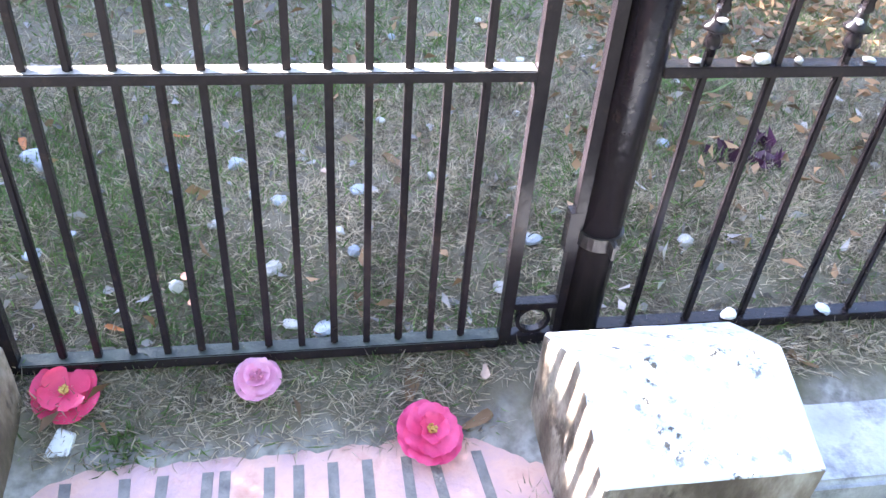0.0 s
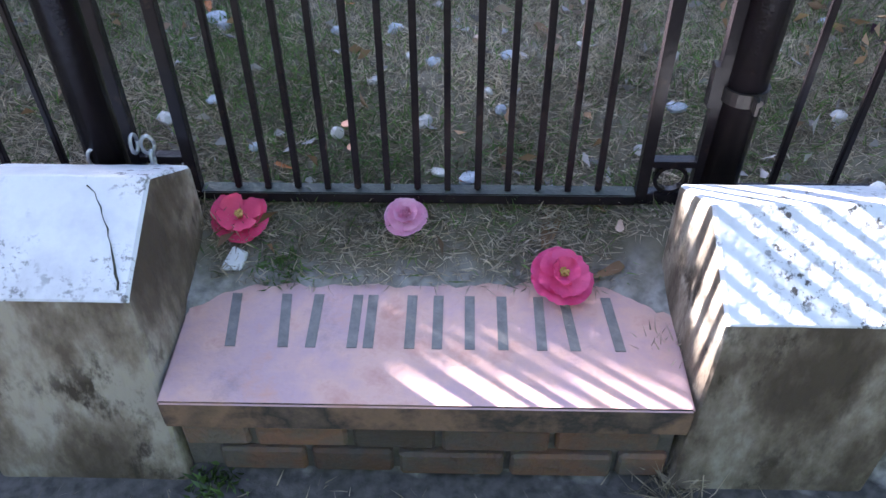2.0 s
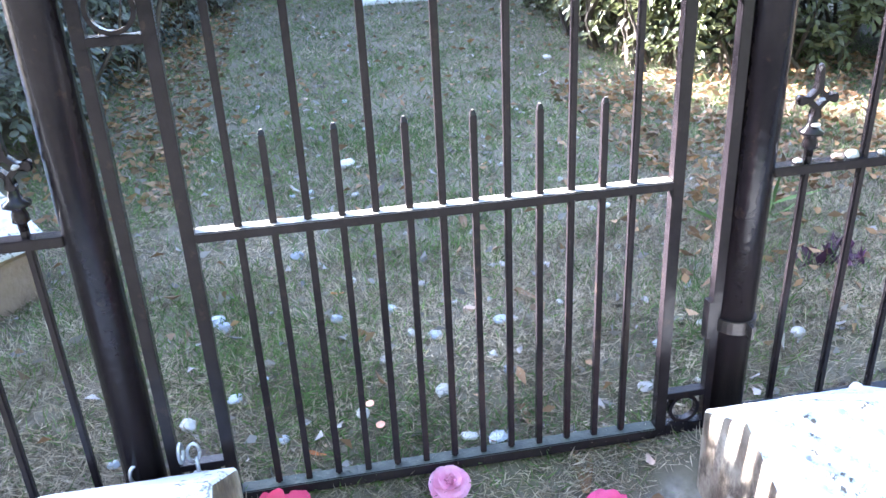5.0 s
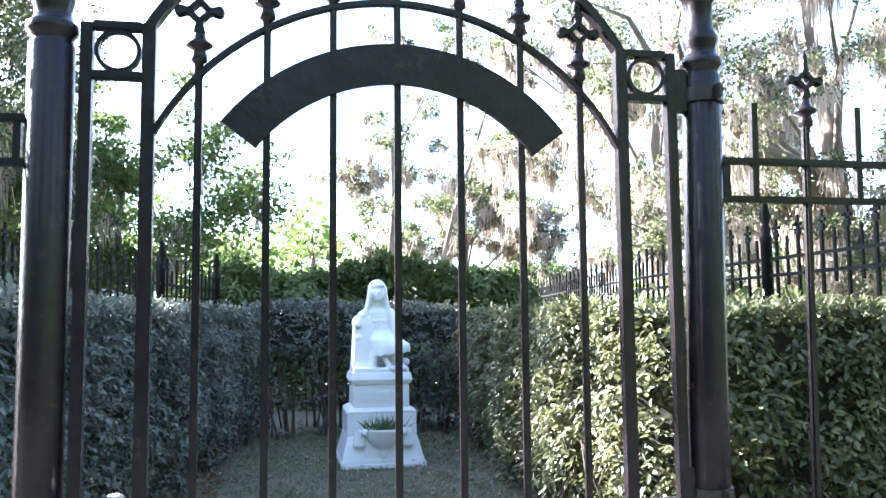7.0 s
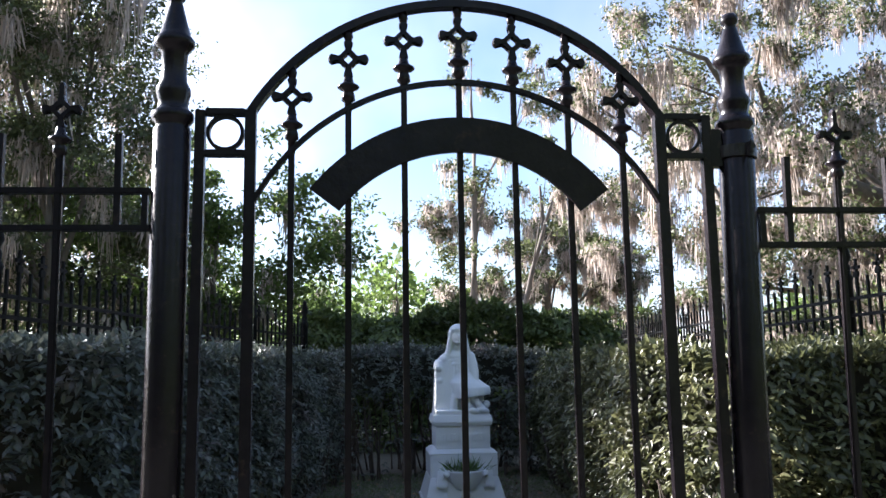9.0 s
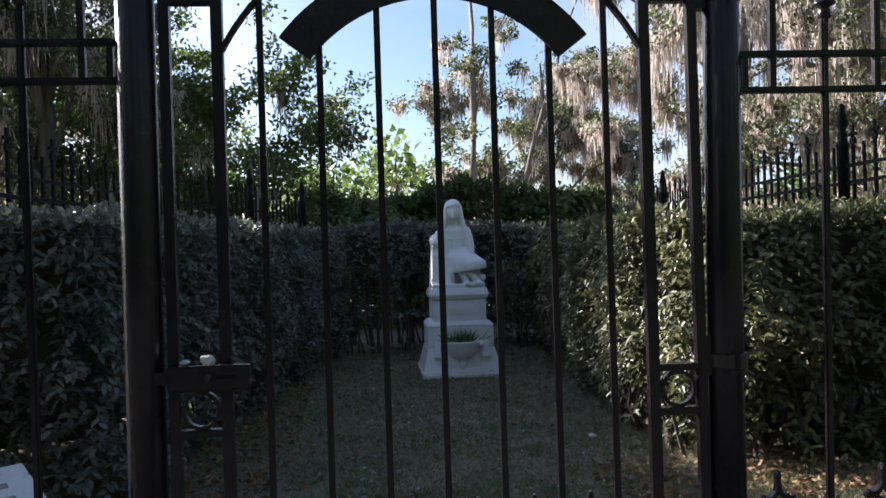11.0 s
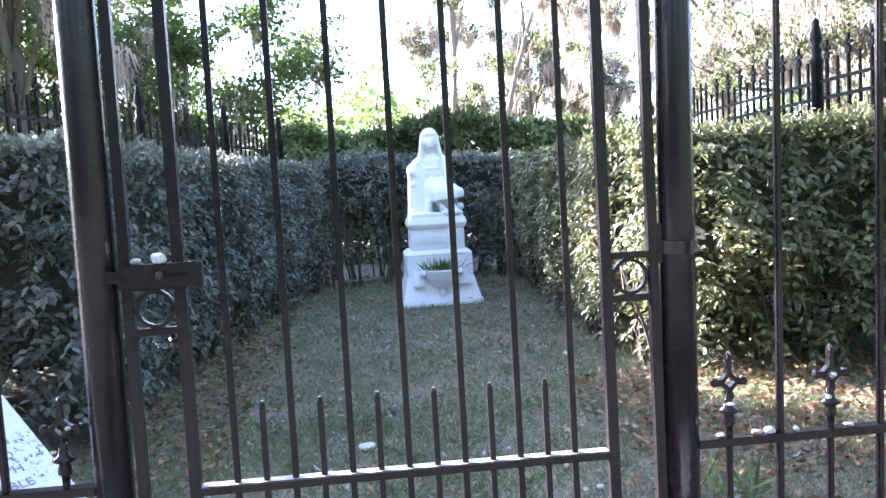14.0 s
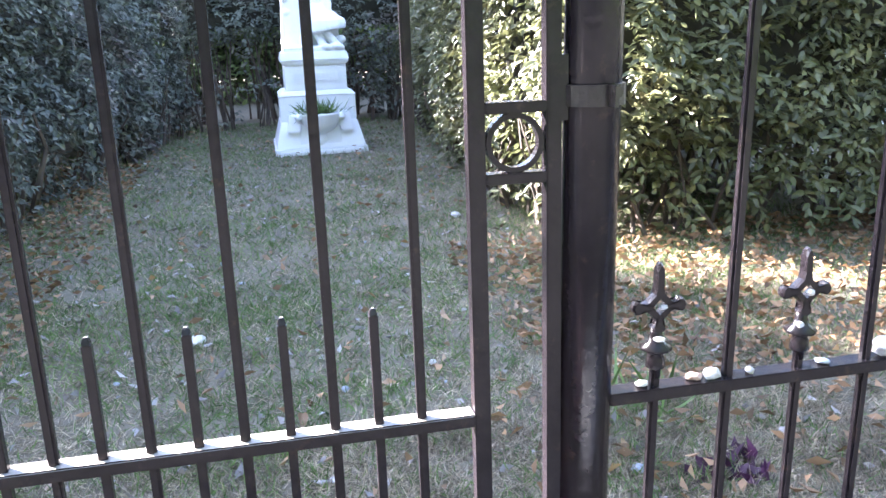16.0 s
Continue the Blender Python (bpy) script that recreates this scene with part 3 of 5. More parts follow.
def gate_post(x, top, lean, label, hinge):
    p = thing("gate_post", label, "fence post", group="gate posts")
    bm = bmesh.new()
    prof = [(0.0365, -0.1), (0.0365, 1.80), (0.033, 1.806), (0.033, 1.812), (0.041, 1.822), (0.041, 1.836), (0.033, 1.842), (0.029, 1.852),
            (0.030, 1.862), (0.034, 1.876), (0.034, 1.886), (0.026, 1.902), (0.024, 1.93), (0.026, 1.96), (0.032, 1.972), (0.039, 1.978), (0.039, 1.99),
            (0.031, 2.0), (0.023, 2.03), (0.015, 2.062), (0.012, 2.072), (0.018, 2.078), (0.019, 2.09), (0.013, 2.1)]
    lathe([(r, z if z <= 1.8 else 1.8 + (z - 1.8) * (top - 1.8) / 0.3) for r, z in prof], 24, bm)
    for v in bm.verts:
        v.co.x += lean * v.co.z
    part("shaft", bm, IRON, p, smooth=True)
    for z in hinge:
        xc = lean * z
        band = lathe([(0.0375, z - 0.013), (0.0415, z - 0.013), (0.0415, z + 0.013), (0.0375, z + 0.013)], 24, None, Matrix.Translation((xc, 0, 0)))
        h = part("hinge_band", band, IRON_WORN, p, "iron hinge band", smooth=False)
        part("hinge_bolt", tube([(xc + 0.012, -0.052, z + 0.004), (xc + 0.012, -0.036, z + 0.004)], 0.007, 8), IRON_WORN, h)
        part("hinge_lug", box(xc + 0.004, xc + 0.009, -0.062, -0.036, z - 0.013, z + 0.013), IRON_WORN, h)
        part("hinge_plate", box(xc - 0.060, xc - 0.036, -0.012, 0.012, z - 0.03, z + 0.05), IRON, h)
    p.location = (x, 0, 0)
    return p


gate_post(-0.578, 2.10, 0.0, "black iron gate post with turned finial", ())
gate_post(0.560, 2.072, 0.0165, "black iron gate post with turned finial and hinge bands", (0.298, 1.018, 1.762))


def front_fence(side, lean, zr, length, post):
    """A run of the front fence: two top rails, a middle and a bottom rail, and pickets with crosses at two heights."""
    f = thing("iron_fence", "black wrought-iron fence run with pierced crosses along two rails", "fence", group="front fence runs")

    def lx(x, z):
        return side * x + lean * z

    def bar(x, hw, z0, z1):
        return hexa([(lx(x, z0) - hw, -hw, z0), (lx(x, z0) + hw, -hw, z0), (lx(x, z0) + hw, hw, z0), (lx(x, z0) - hw, hw, z0),
                     (lx(x, z1) - hw, -hw, z1), (lx(x, z1) + hw, -hw, z1), (lx(x, z1) + hw, hw, z1), (lx(x, z1) - hw, hw, z1)])

    x0 = 0.622
    top1, top2, mid, low = zr
    for z0, z1, dep in ((top1 - 0.006, top1 + 0.006, 0.010), (top2 - 0.006, top2 + 0.006, 0.010), (mid - 0.010, mid + 0.008, 0.016), (low - 0.01, low + 0.01, 0.016)):
        a, b = sorted((post[0] + post[1] * z0 + side * 0.034, lx(length, z0)))
        part("rail", box(a, b, -dep, dep, z0, z1), IRON, f, bevel=0.0015)
    xe = post[0] + post[1] * top1 + side * 0.048
    part("end_bar", box(xe - 0.006, xe + 0.006, -0.006, 0.006, top2 + 0.006, top1 - 0.006), IRON, f)
    n = int((length - 0.66) / 0.1125)
    for i in range(n):
        x = 0.662 + 0.1125 * i
        if i % 2 == 0:
            part("picket", bar(x, 0.0065, low + 0.01, mid + 0.045), IRON, f, bevel=0.003)
            part("pierced_cross", finial_cross(lx(x, mid + 0.13), mid + 0.125, 0.038, 2.1), IRON, f)
            part("collar", collar(lx(x, mid + 0.06), mid + 0.062, mid + 0.02, mid + 0.095), IRON, f, smooth=True)
            part("top_stub", bar(x, 0.0065, top2 + 0.006, top1 + 0.115), IRON, f)
        else:
            part("tall_picket", bar(x, 0.0072, low + 0.01, top1 + 0.09), IRON, f, bevel=0.0034)
            zc = top1 + 0.165
            part("pierced_cross", finial_cross(lx(x, zc), zc, 0.038, 1.9), IRON, f)
            part("collar", collar(lx(x, zc), zc - 0.064, zc - 0.1, zc - 0.03), IRON, f, smooth=True)
    return f


front_fence(1, 0.020, (1.640, 1.566, 0.602, 0.075), 3.6, (0.560, 0.0165))
front_fence(-1, -0.01, (1.677, 1.603, 0.618, 0.075), 3.6, (-0.578, 0.0))


def chain():
    c = thing("chain", "galvanised steel chain looped round the gate post", "chain")
    c.location = (-0.50, -0.03, 0.165)
    for i, (x, y, z, r) in enumerate(((0.02, -0.004, 0.03, 20), (0.024, -0.008, 0.0, 100), (0.02, -0.006, -0.03, 10), (0.0, -0.012, 0.038, 80), (-0.085, -0.004, 0.0, 30))):
        bm = bmesh.new()
        pts = [(0.011 * math.cos(a), 0, 0.019 * math.sin(a)) for a in [2 * math.pi * k / 14 for k in range(15)]]
        tube(pts, 0.0035, 7, bm)
        o = part("link", bm, ZINC, c, smooth=True)
        o.matrix_basis = pose(x, y, z, 0, 0, r)


chain()


# ---- vegetation ----
def inside(poly, x, y):
    r = np.zeros(len(x), dtype=bool)
    for (x0, y0), (x1, y1) in zip(poly, poly[1:] + poly[:1]):
        c = ((y0 > y) != (y1 > y)) & (x < (x1 - x0) * (y - y0) / (y1 - y0 + 1e-9) + x0)
        r ^= c
    return r


def bumpy(p, k, s):
    return s * (np.sin(p[:, 0] * k + 1.3 * np.sin(p[:, 2] * k * 0.8)) + np.sin(p[:, 1] * k * 1.1 + 2.1) + np.sin(p[:, 2] * k * 0.9 + p[:, 0] * 2.0)) / 3


def hedge(label, poly, top, count, leaf, seed, mat=LEAF_DARK, skirt=0.35, thick=0.17, name="hedge", category="hedge", wild=0.085, base=None, top_wild=0.045, round_off=0.10, heart_from=None, airy=0.0, tilt=0.25):
    """A clipped hedge: leaves over a dark fill painted as inner shade, thin and twiggy near the ground."""
    rng = np.random.default_rng(seed)
    h = thing(name, label, category)
    edges = list(zip(poly, poly[1:] + poly[:1]))
    lens = np.array([math.hypot(b[0] - a[0], b[1] - a[1]) for a, b in edges])
    area = 0.5 * abs(sum(a[0] * b[1] - b[0] * a[1] for a, b in edges))
    z0 = float(ground_z(0, np.mean([p[1] for p in poly]))) if base is None else base
    hh = top - z0
    side_area = lens.sum() * hh
    n_top = int(count * area / (area + side_area) * 1.0)
    n_side = count - n_top
    # sides: leafy sprays that reach out of the clipped face
    per = 8
    m = n_side // per
    e = rng.choice(len(edges), m, p=lens / lens.sum())
    a = np.array([edges[i][0] for i in e])
    b = np.array([edges[i][1] for i in e])
    v = rng.random(m)
    keep = rng.random(m) < np.clip(0.18 + v * hh / skirt, 0, 1)
    xy = a + (b - a) * rng.random((m, 1))
    if airy:
        patch = bumpy(np.column_stack((xy, z0 + v * hh)), 3.2, 1.0)
        keep &= rng.random(m) > airy * (patch > 0.05) * (v < 0.62)
    d = b - a
    nrm = unit(np.stack((d[:, 1], -d[:, 0], np.zeros(m)), axis=1))
    pts = np.column_stack((xy, z0 + v * hh))
    out = bumpy(pts, 5.5, wild) + bumpy(pts, 14.0, wild * 0.5) + rng.normal(0, 0.018, m)
    round_top = round_off * np.clip((pts[:, 2] - (top - 0.22)) / 0.22, 0, 1) ** 2
    pts = pts + nrm * (out - rng.exponential(0.05, m) - round_top)[:, None]
    pts, nrm = pts[keep], nrm[keep]
    m = len(pts)
    twig = unit(nrm * 0.75 + rng.normal(0, 0.45, (m, 3)) + np.column_stack((np.zeros((m, 2)), rng.uniform(-0.75, 0.2, m))))
    across = unit(np.cross(twig, [0, 0, 1.0]))
    reach = leaf * rng.uniform(1.8, 3.2, (m, 1))
    sp, sw, sf = [], [], []
    for k in range(per):
        u = k / (per - 1)
        hand = across * (0.95 if k % 2 else -0.95) * (1 - 0.75 * (k == per - 1))
        sp.append(pts + twig * reach * (u - 0.8) + rng.normal(0, leaf * 0.15, (m, 3)))
        sw.append(twig * 0.6 + hand + rng.normal(0, 0.3, (m, 3)) + [0, 0, -0.3])
        sf.append(nrm * (0.45 - tilt * 0.2) + [0, 0, 0.75] + rng.normal(0, 0.4, (m, 3)))
    pts, side_ways, side_faces = np.vstack(sp), np.vstack(sw), np.vstack(sf)
    # top
    lo, hi = np.min(poly, axis=0), np.max(poly, axis=0)
    q = lo + (hi - lo) * rng.random((int(n_top * (hi - lo).prod() / max(area, 0.01)), 2))
    q = q[inside(list(poly), q[:, 0], q[:, 1])]
    tp = np.column_stack((q, np.full(len(q), top)))
    tp[:, 2] += bumpy(tp, 6.0 if top_wild < 0.1 else 2.6, top_wild) + bumpy(tp, 15.0, top_wild * 0.4) - rng.exponential(0.03, len(q)) + rng.exponential(0.012, len(q))
    places = np.vstack((pts, tp))
    ways = np.vstack((side_ways, rng.normal(0, 0.7, (len(tp), 3)) + [0, 0, 0.55]))
    faces = np.vstack((side_faces, np.tile([0, 0, 1.0], (len(tp), 1)) + rng.normal(0, 0.55, tp.shape)))
    lv = part("leaves", leaf_mesh("leaves", places, ways, leaf, leaf * 0.47, mat, rng, face=faces), None, h)
    lv["kind"] = "stuff"
    # dark solid painted as the shade between the leaves
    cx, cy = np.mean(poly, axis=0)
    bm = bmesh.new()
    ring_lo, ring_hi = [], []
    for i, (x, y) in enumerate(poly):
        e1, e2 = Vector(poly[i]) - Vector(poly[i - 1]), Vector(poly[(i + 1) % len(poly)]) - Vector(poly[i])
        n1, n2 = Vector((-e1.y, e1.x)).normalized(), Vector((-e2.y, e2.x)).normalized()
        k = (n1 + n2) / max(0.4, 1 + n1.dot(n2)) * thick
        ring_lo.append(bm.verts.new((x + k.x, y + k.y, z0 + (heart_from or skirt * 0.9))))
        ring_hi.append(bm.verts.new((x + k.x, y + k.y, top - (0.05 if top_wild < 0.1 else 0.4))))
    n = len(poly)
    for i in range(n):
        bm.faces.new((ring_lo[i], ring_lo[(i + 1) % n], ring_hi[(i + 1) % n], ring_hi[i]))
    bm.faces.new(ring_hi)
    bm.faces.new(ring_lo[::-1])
    part("shade_heart", bm, CORE, h)
    # stems
    bm = bmesh.new()
    for i in range(int(lens.sum() * 13)):
        e = edges[int(rng.choice(len(edges), p=lens / lens.sum()))]
        u = rng.random()
        p = np.array(e[0]) * (1 - u) + np.array(e[1]) * u
        k = np.array((cx, cy)) - p
        k = k / np.linalg.norm(k) * rng.uniform(0.05, 0.3)
        x, y = p + k
        g = float(ground_z(x, y)) if base is None else base
        pts = [(x, y, g - 0.03)]
        for s in range(3):
            x, y = x + rng.normal(0, 0.05), y + rng.normal(0, 0.05)
            pts.append((x, y, g + (s + 1) * skirt * 0.5))
        tube(pts, [0.012, 0.009, 0.006, 0.004] if i % 3 else [0.022, 0.018, 0.012, 0.007], 5, bm)
    part("stem_growth", bm, TWIG, h)["kind"] = "stuff"
    return h


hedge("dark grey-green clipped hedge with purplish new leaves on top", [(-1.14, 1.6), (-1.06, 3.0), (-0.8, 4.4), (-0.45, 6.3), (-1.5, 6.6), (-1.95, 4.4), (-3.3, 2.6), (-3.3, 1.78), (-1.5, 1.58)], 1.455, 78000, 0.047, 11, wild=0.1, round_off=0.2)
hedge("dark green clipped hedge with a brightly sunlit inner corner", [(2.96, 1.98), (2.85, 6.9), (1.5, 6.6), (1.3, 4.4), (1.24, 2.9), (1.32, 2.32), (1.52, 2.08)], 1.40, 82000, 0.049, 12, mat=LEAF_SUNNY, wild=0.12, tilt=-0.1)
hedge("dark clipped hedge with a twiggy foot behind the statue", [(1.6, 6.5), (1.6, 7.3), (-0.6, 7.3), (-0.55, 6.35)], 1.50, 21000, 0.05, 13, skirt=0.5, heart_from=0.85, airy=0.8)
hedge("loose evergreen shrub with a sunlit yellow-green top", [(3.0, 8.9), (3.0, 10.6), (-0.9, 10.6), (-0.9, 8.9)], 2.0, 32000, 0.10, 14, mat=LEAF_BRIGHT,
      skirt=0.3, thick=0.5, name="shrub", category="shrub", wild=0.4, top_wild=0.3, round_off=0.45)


def tree(label, x, y, height, trunk, clumps, leaves, leaf, mat, seed, moss=0, lean=(0, 0), bark=BARK, limbs=()):
    """A tapered trunk with limbs to each clump of leaves; clumps are (dx, dy, z, radius)."""
    rng = np.random.default_rng(seed)
    g = float(ground_z(x, y))
    t = thing("tree", label, "tree", at=(x, y, g))
    fork = height * 0.45
    bm = bmesh.new()
    top = Vector((lean[0], lean[1], height * 0.92))
    pts = [Vector((0, 0, -0.1))] + [Vector((lean[0] * (k / 7) ** 1.5 + rng.normal(0, trunk * 0.25), lean[1] * (k / 7) ** 1.5 + rng.normal(0, trunk * 0.25), height * 0.92 * k / 7)) for k in range(1, 8)]
    tube(pts, [trunk * 1.25] + [trunk * (1 - 0.12 * k) for k in range(1, 8)], 9, bm)
    part("trunk", bm, bark, t, smooth=True)
    bm = bmesh.new()
    for dx, dy, z, r in clumps[::4]:
        i = int(min(6, max(1, (z - g) * 0.62 / height * 7)))
        a, b = pts[i], Vector((dx, dy, z - g))
        m = (a + b) / 2 + Vector((rng.normal(0, 0.25), rng.normal(0, 0.25), rng.uniform(0.0, 0.5)))
        w = trunk * 0.3 * (1 - 0.08 * i)
        tube([a, (a * 2 + m) / 3, m, (m + b) / 2, b], [w, w * 0.8, w * 0.6, w * 0.4, w * 0.15], 6, bm)
        for s in range(4):
            e = b + Vector(rng.normal(0, r * 0.5, 3))
            tube([m * 0.4 + b * 0.6, (b + e) / 2, e], [w * 0.3, w * 0.18, w * 0.06], 5, bm)
    for way, r0 in limbs:  # heavy limbs, along points from the trunk outwards
        way = [Vector(p) - Vector((x, y, g)) for p in way]
        tube(way, [r0 * (1 - 0.94 * k / (len(way) - 1)) for k in range(len(way))], 9, bm)
    part("branching", bm, bark, t, smooth=True)["kind"] = "stuff"
    vol = np.array([c[3] ** 2 for c in clumps])
    share = (vol / vol.sum() * leaves).astype(int)
    places, hang = [], []
    for (dx, dy, z, r), n in zip(clumps, share):
        c = np.array((dx, dy, z - g))
        k = max(5, int(n / 60))
        sub = c + rng.normal(0, 1, (k, 3)) * np.array((r, r, r * 0.6)) * 0.55
        which = rng.integers(0, k, n)
        places.append(sub[which] + rng.normal(0, 1, (n, 3)) * np.array((r, r, r * 0.6)) * 0.24)
        hang.append(sub[rng.integers(0, k, max(1, int(moss * n / max(1, leaves))))])
    places = np.vstack(places)
    lv = part("crown", leaf_mesh("crown", places, rng.normal(0, 1, places.shape) + [0, 0, -0.1], leaf, leaf * 0.5, mat, rng), None, t)
    lv["kind"] = "stuff"
    if moss:
        h = np.vstack(hang)
        strands = 64
        wide = np.repeat(rng.uniform(0.06, 0.2, (len(h), 1)), strands, axis=0)
        off = rng.normal(0, 1, (len(h) * strands, 3)) * [1, 1, 0.5] * wide
        p = np.repeat(h, strands, axis=0) + off
        n = len(p)
        ln = (wide * 4.5 * np.exp(-(off[:, :1] ** 2 + off[:, 1:2] ** 2) / (1.6 * wide ** 2))) * rng.uniform(0.5, 1.25, (n, 1)) + 0.05
        a = rng.uniform(0, 2 * math.pi, n)
        s = np.column_stack((np.cos(a), np.sin(a), np.zeros(n))) * rng.uniform(0.008, 0.022, (n, 1))
        sway = rng.normal(0, 0.06, (n, 3)) * [1, 1, 0]
        verts = np.stack((p - s, p + s, p + sway - [0, 0, 1] * ln + s * 0.3, p + sway - [0, 0, 1] * ln - s * 0.3), axis=1).reshape(-1, 3)
        mo = part("moss", sheet_mesh("moss", verts, np.arange(4 * n).reshape(n, 4), MOSS), None, t, "grey-tan hanging moss")
        mo["kind"] = "stuff"
    return t


def clumps(seed, n, wx, wy, z0, z1, r0, r1, dx=0.0, dy=0.0):
    rng = np.random.default_rng(seed)
    return [(dx + rng.uniform(-wx, wx), dy + rng.uniform(-wy, wy), rng.uniform(z0, z1), rng.uniform(r0, r1)) for _ in range(n)]


# beyond the hedges
tree("shaded live oak hung with brown moss", -4.7, 10.4, 7.5, 0.24, clumps(11, 26, 1.5, 1.1, 1.0, 7.6, 0.5, 0.9) + clumps(15, 34, 1.0, 0.68, 3.0, 7.4, 0.35, 0.5, -0.5, -1.22), 52000, 0.085, LEAF_OAK, 31, 150)
tree("live oak hung with grey moss, in shade", -8.2, 14.3, 8.5, 0.28, clumps(1, 34, 3.4, 1.9, 0.9, 9.5, 0.6, 1.1), 42000, 0.11, LEAF_OAK, 21, 60)
tree("broadleaf evergreen tree with bright green leaves", -2.7, 12.0, 3.7, 0.12, clumps(2, 30, 2.2, 1.2, 0.6, 4.2, 0.45, 0.75), 22000, 0.11, LEAF_TREE, 22, 10)
tree("broadleaf evergreen tree with bright green leaves", -5.4, 15.5, 5.4, 0.16, clumps(3, 28, 2.2, 1.3, 0.6, 5.8, 0.5, 0.85), 18000, 0.13, LEAF_TREE, 23, 10)
tree("tall bare-trunked pine with thin clumps", 3.0, 23.0, 11.5, 0.17, clumps(4, 18, 2.2, 1.5, 2.6, 11.5, 0.3, 0.65), 5600, 0.13, LEAF_OAK, 24, 8, bark=BARK_PALE)
tree("slender leaning tree with thin clumps", 3.9, 22.0, 9.5, 0.11, clumps(5, 10, 1.6, 1.2, 4.0, 10.0, 0.3, 0.55, 1.6), 2600, 0.13, LEAF_OAK, 25, 5, lean=(2.4, 0.4), bark=BARK_PALE)
tree("distant broadleaf tree against the sky", 0.8, 29.0, 5.0, 0.16, clumps(6, 22, 3.4, 1.5, 0.8, 4.8, 0.6, 0.9), 9000, 0.17, LEAF_TREE, 26, 6)
tree("live oak draped with pale moss", 9.1, 18.5, 10.5, 0.28, clumps(7, 44, 4.2, 2.6, 1.2, 10.5, 0.5, 0.95), 26000, 0.11, LEAF_OAK, 27, 500, lean=(0.6, 0), bark=BARK_PALE)
tree("live oak with a heavy limb and pale moss", 10.5, 12.5, 9.0, 0.36, clumps(8, 40, 4.0, 2.4, 2.0, 9.0, 0.5, 0.85, -1.8) + clumps(18, 26, 3.6, 1.5, 1.1, 4.2, 0.45, 0.8, -0.8), 42000, 0.10, LEAF_OAK, 28, 420, lean=(-1.0, 0.2),
     limbs=((((10.4, 12.5, 2.9), (9.3, 12.4, 4.2), (8.6, 12.5, 4.5), (7.9, 12.4, 5.05), (7.2, 12.5, 5.7), (6.5, 12.4, 6.0), (5.9, 12.2, 6.8), (5.2, 12.3, 7.1)), 0.24),
            (((8.6, 12.5, 4.5), (8.0, 12.2, 4.2), (7.2, 12.1, 4.4), (6.4, 12.0, 4.1)), 0.1), (((7.2, 12.5, 5.7), (6.9, 12.4, 6.6), (7.1, 12.3, 7.6)), 0.09)))
tree("live oak draped with moss behind the fence", 6.0, 27.0, 8.0, 0.26, clumps(9, 34, 3.8, 2.0, 0.9, 7.0, 0.6, 1.1), 20000, 0.15, LEAF_OAK, 29, 620)


# out of view, added to shade the lawn and the left stone block
tree("unseen slender tree added to shade the lawn and a block", -8.9, 8.1, 6.2, 0.09, clumps(12, 13, 0.55, 0.6, 4.5, 7.2, 0.35, 0.55) + clumps(17, 11, 0.6, 0.6, 5.5, 7.2, 0.22, 0.38, 0.0, 0.8) + [(-0.12, -1.95, 4.86, 0.42), (-0.05, -2.05, 5.0, 0.36), (-0.1, -1.9, 4.72, 0.36), (-0.15, -2.1, 4.8, 0.3)], 15000, 0.09, LEAF_OAK, 32, 6)
hedge("loose sunlit yellow-green shrubs behind the fence", [(8.5, 9.6), (8.5, 10.8), (3.9, 10.8), (3.7, 9.6)], 1.45, 9000, 0.10, 15, mat=LEAF_BRIGHT,
      skirt=0.2, thick=0.4, name="shrub", category="shrub", wild=0.4, top_wild=0.25, round_off=0.4)
hedge("loose sunlit yellow-green shrubs behind the fence", [(-2.3, 8.6), (-2.3, 9.8), (-7.5, 9.8), (-7.5, 8.6)], 1.5, 9000, 0.10, 16, mat=LEAF_BRIGHT,
      skirt=0.2, thick=0.4, name="shrub", category="shrub", wild=0.4, top_wild=0.25, round_off=0.4)


def yucca():
    rng = np.random.default_rng(44)
    y = thing("yucca", "spiky green yucca behind the fence", "plant", at=(5.3, 6.6, 0.3))
    way = rng.normal(0, 1, (90, 3)) * [1, 1, 0.4] + [0, 0, 0.75]
    part("blades", leaf_mesh("blades", np.tile([0, 0, 0.75], (90, 1)) + way * 0.05, way, 0.85, 0.05, LEAF_BRIGHT, rng), None, y)["kind"] = "stuff"
    part("stem", tube([(0, 0, -0.1), (0.02, 0, 0.4), (0, 0, 0.8)], [0.09, 0.08, 0.06], 9), BARK, y)


yucca()


def wood_belt(label, seed, n, a0, a1, d0, d1, height, leaf):
    """A belt of tree crowns between two bearings and two distances."""
    rng = np.random.default_rng(seed)
    a = rng.uniform(a0, a1, n)
    d = rng.uniform(d0, d1, n)
    tall = height * (1 + 0.32 * np.sin(a * 9 + 2) + 0.22 * np.sin(a * 23 + 1) + 0.12 * np.sin(a * 61))
    p = np.column_stack((d * np.sin(a), d * np.cos(a), 0.3 * (d0 > 25) - 0.2 + rng.random(n) ** 1.3 * tall))
    w = thing("far_wood", label, "woods", kind="stuff")
    part("crowns", leaf_mesh("crowns", p, rng.normal(0, 1, p.shape), leaf, leaf * 0.62, LEAF_TREE, rng), None, w)


wood_belt("distant belt of mixed green trees", 40, 60000, -1.2, 1.2, 31, 46, 4.0, 0.42)
# behind the camera and never in view, added to block low sky light
wood_belt("unseen tall trees added behind to dim the sky light", 41, 42000, 1.35, 4.7, 13, 20, 10.5, 0.5)


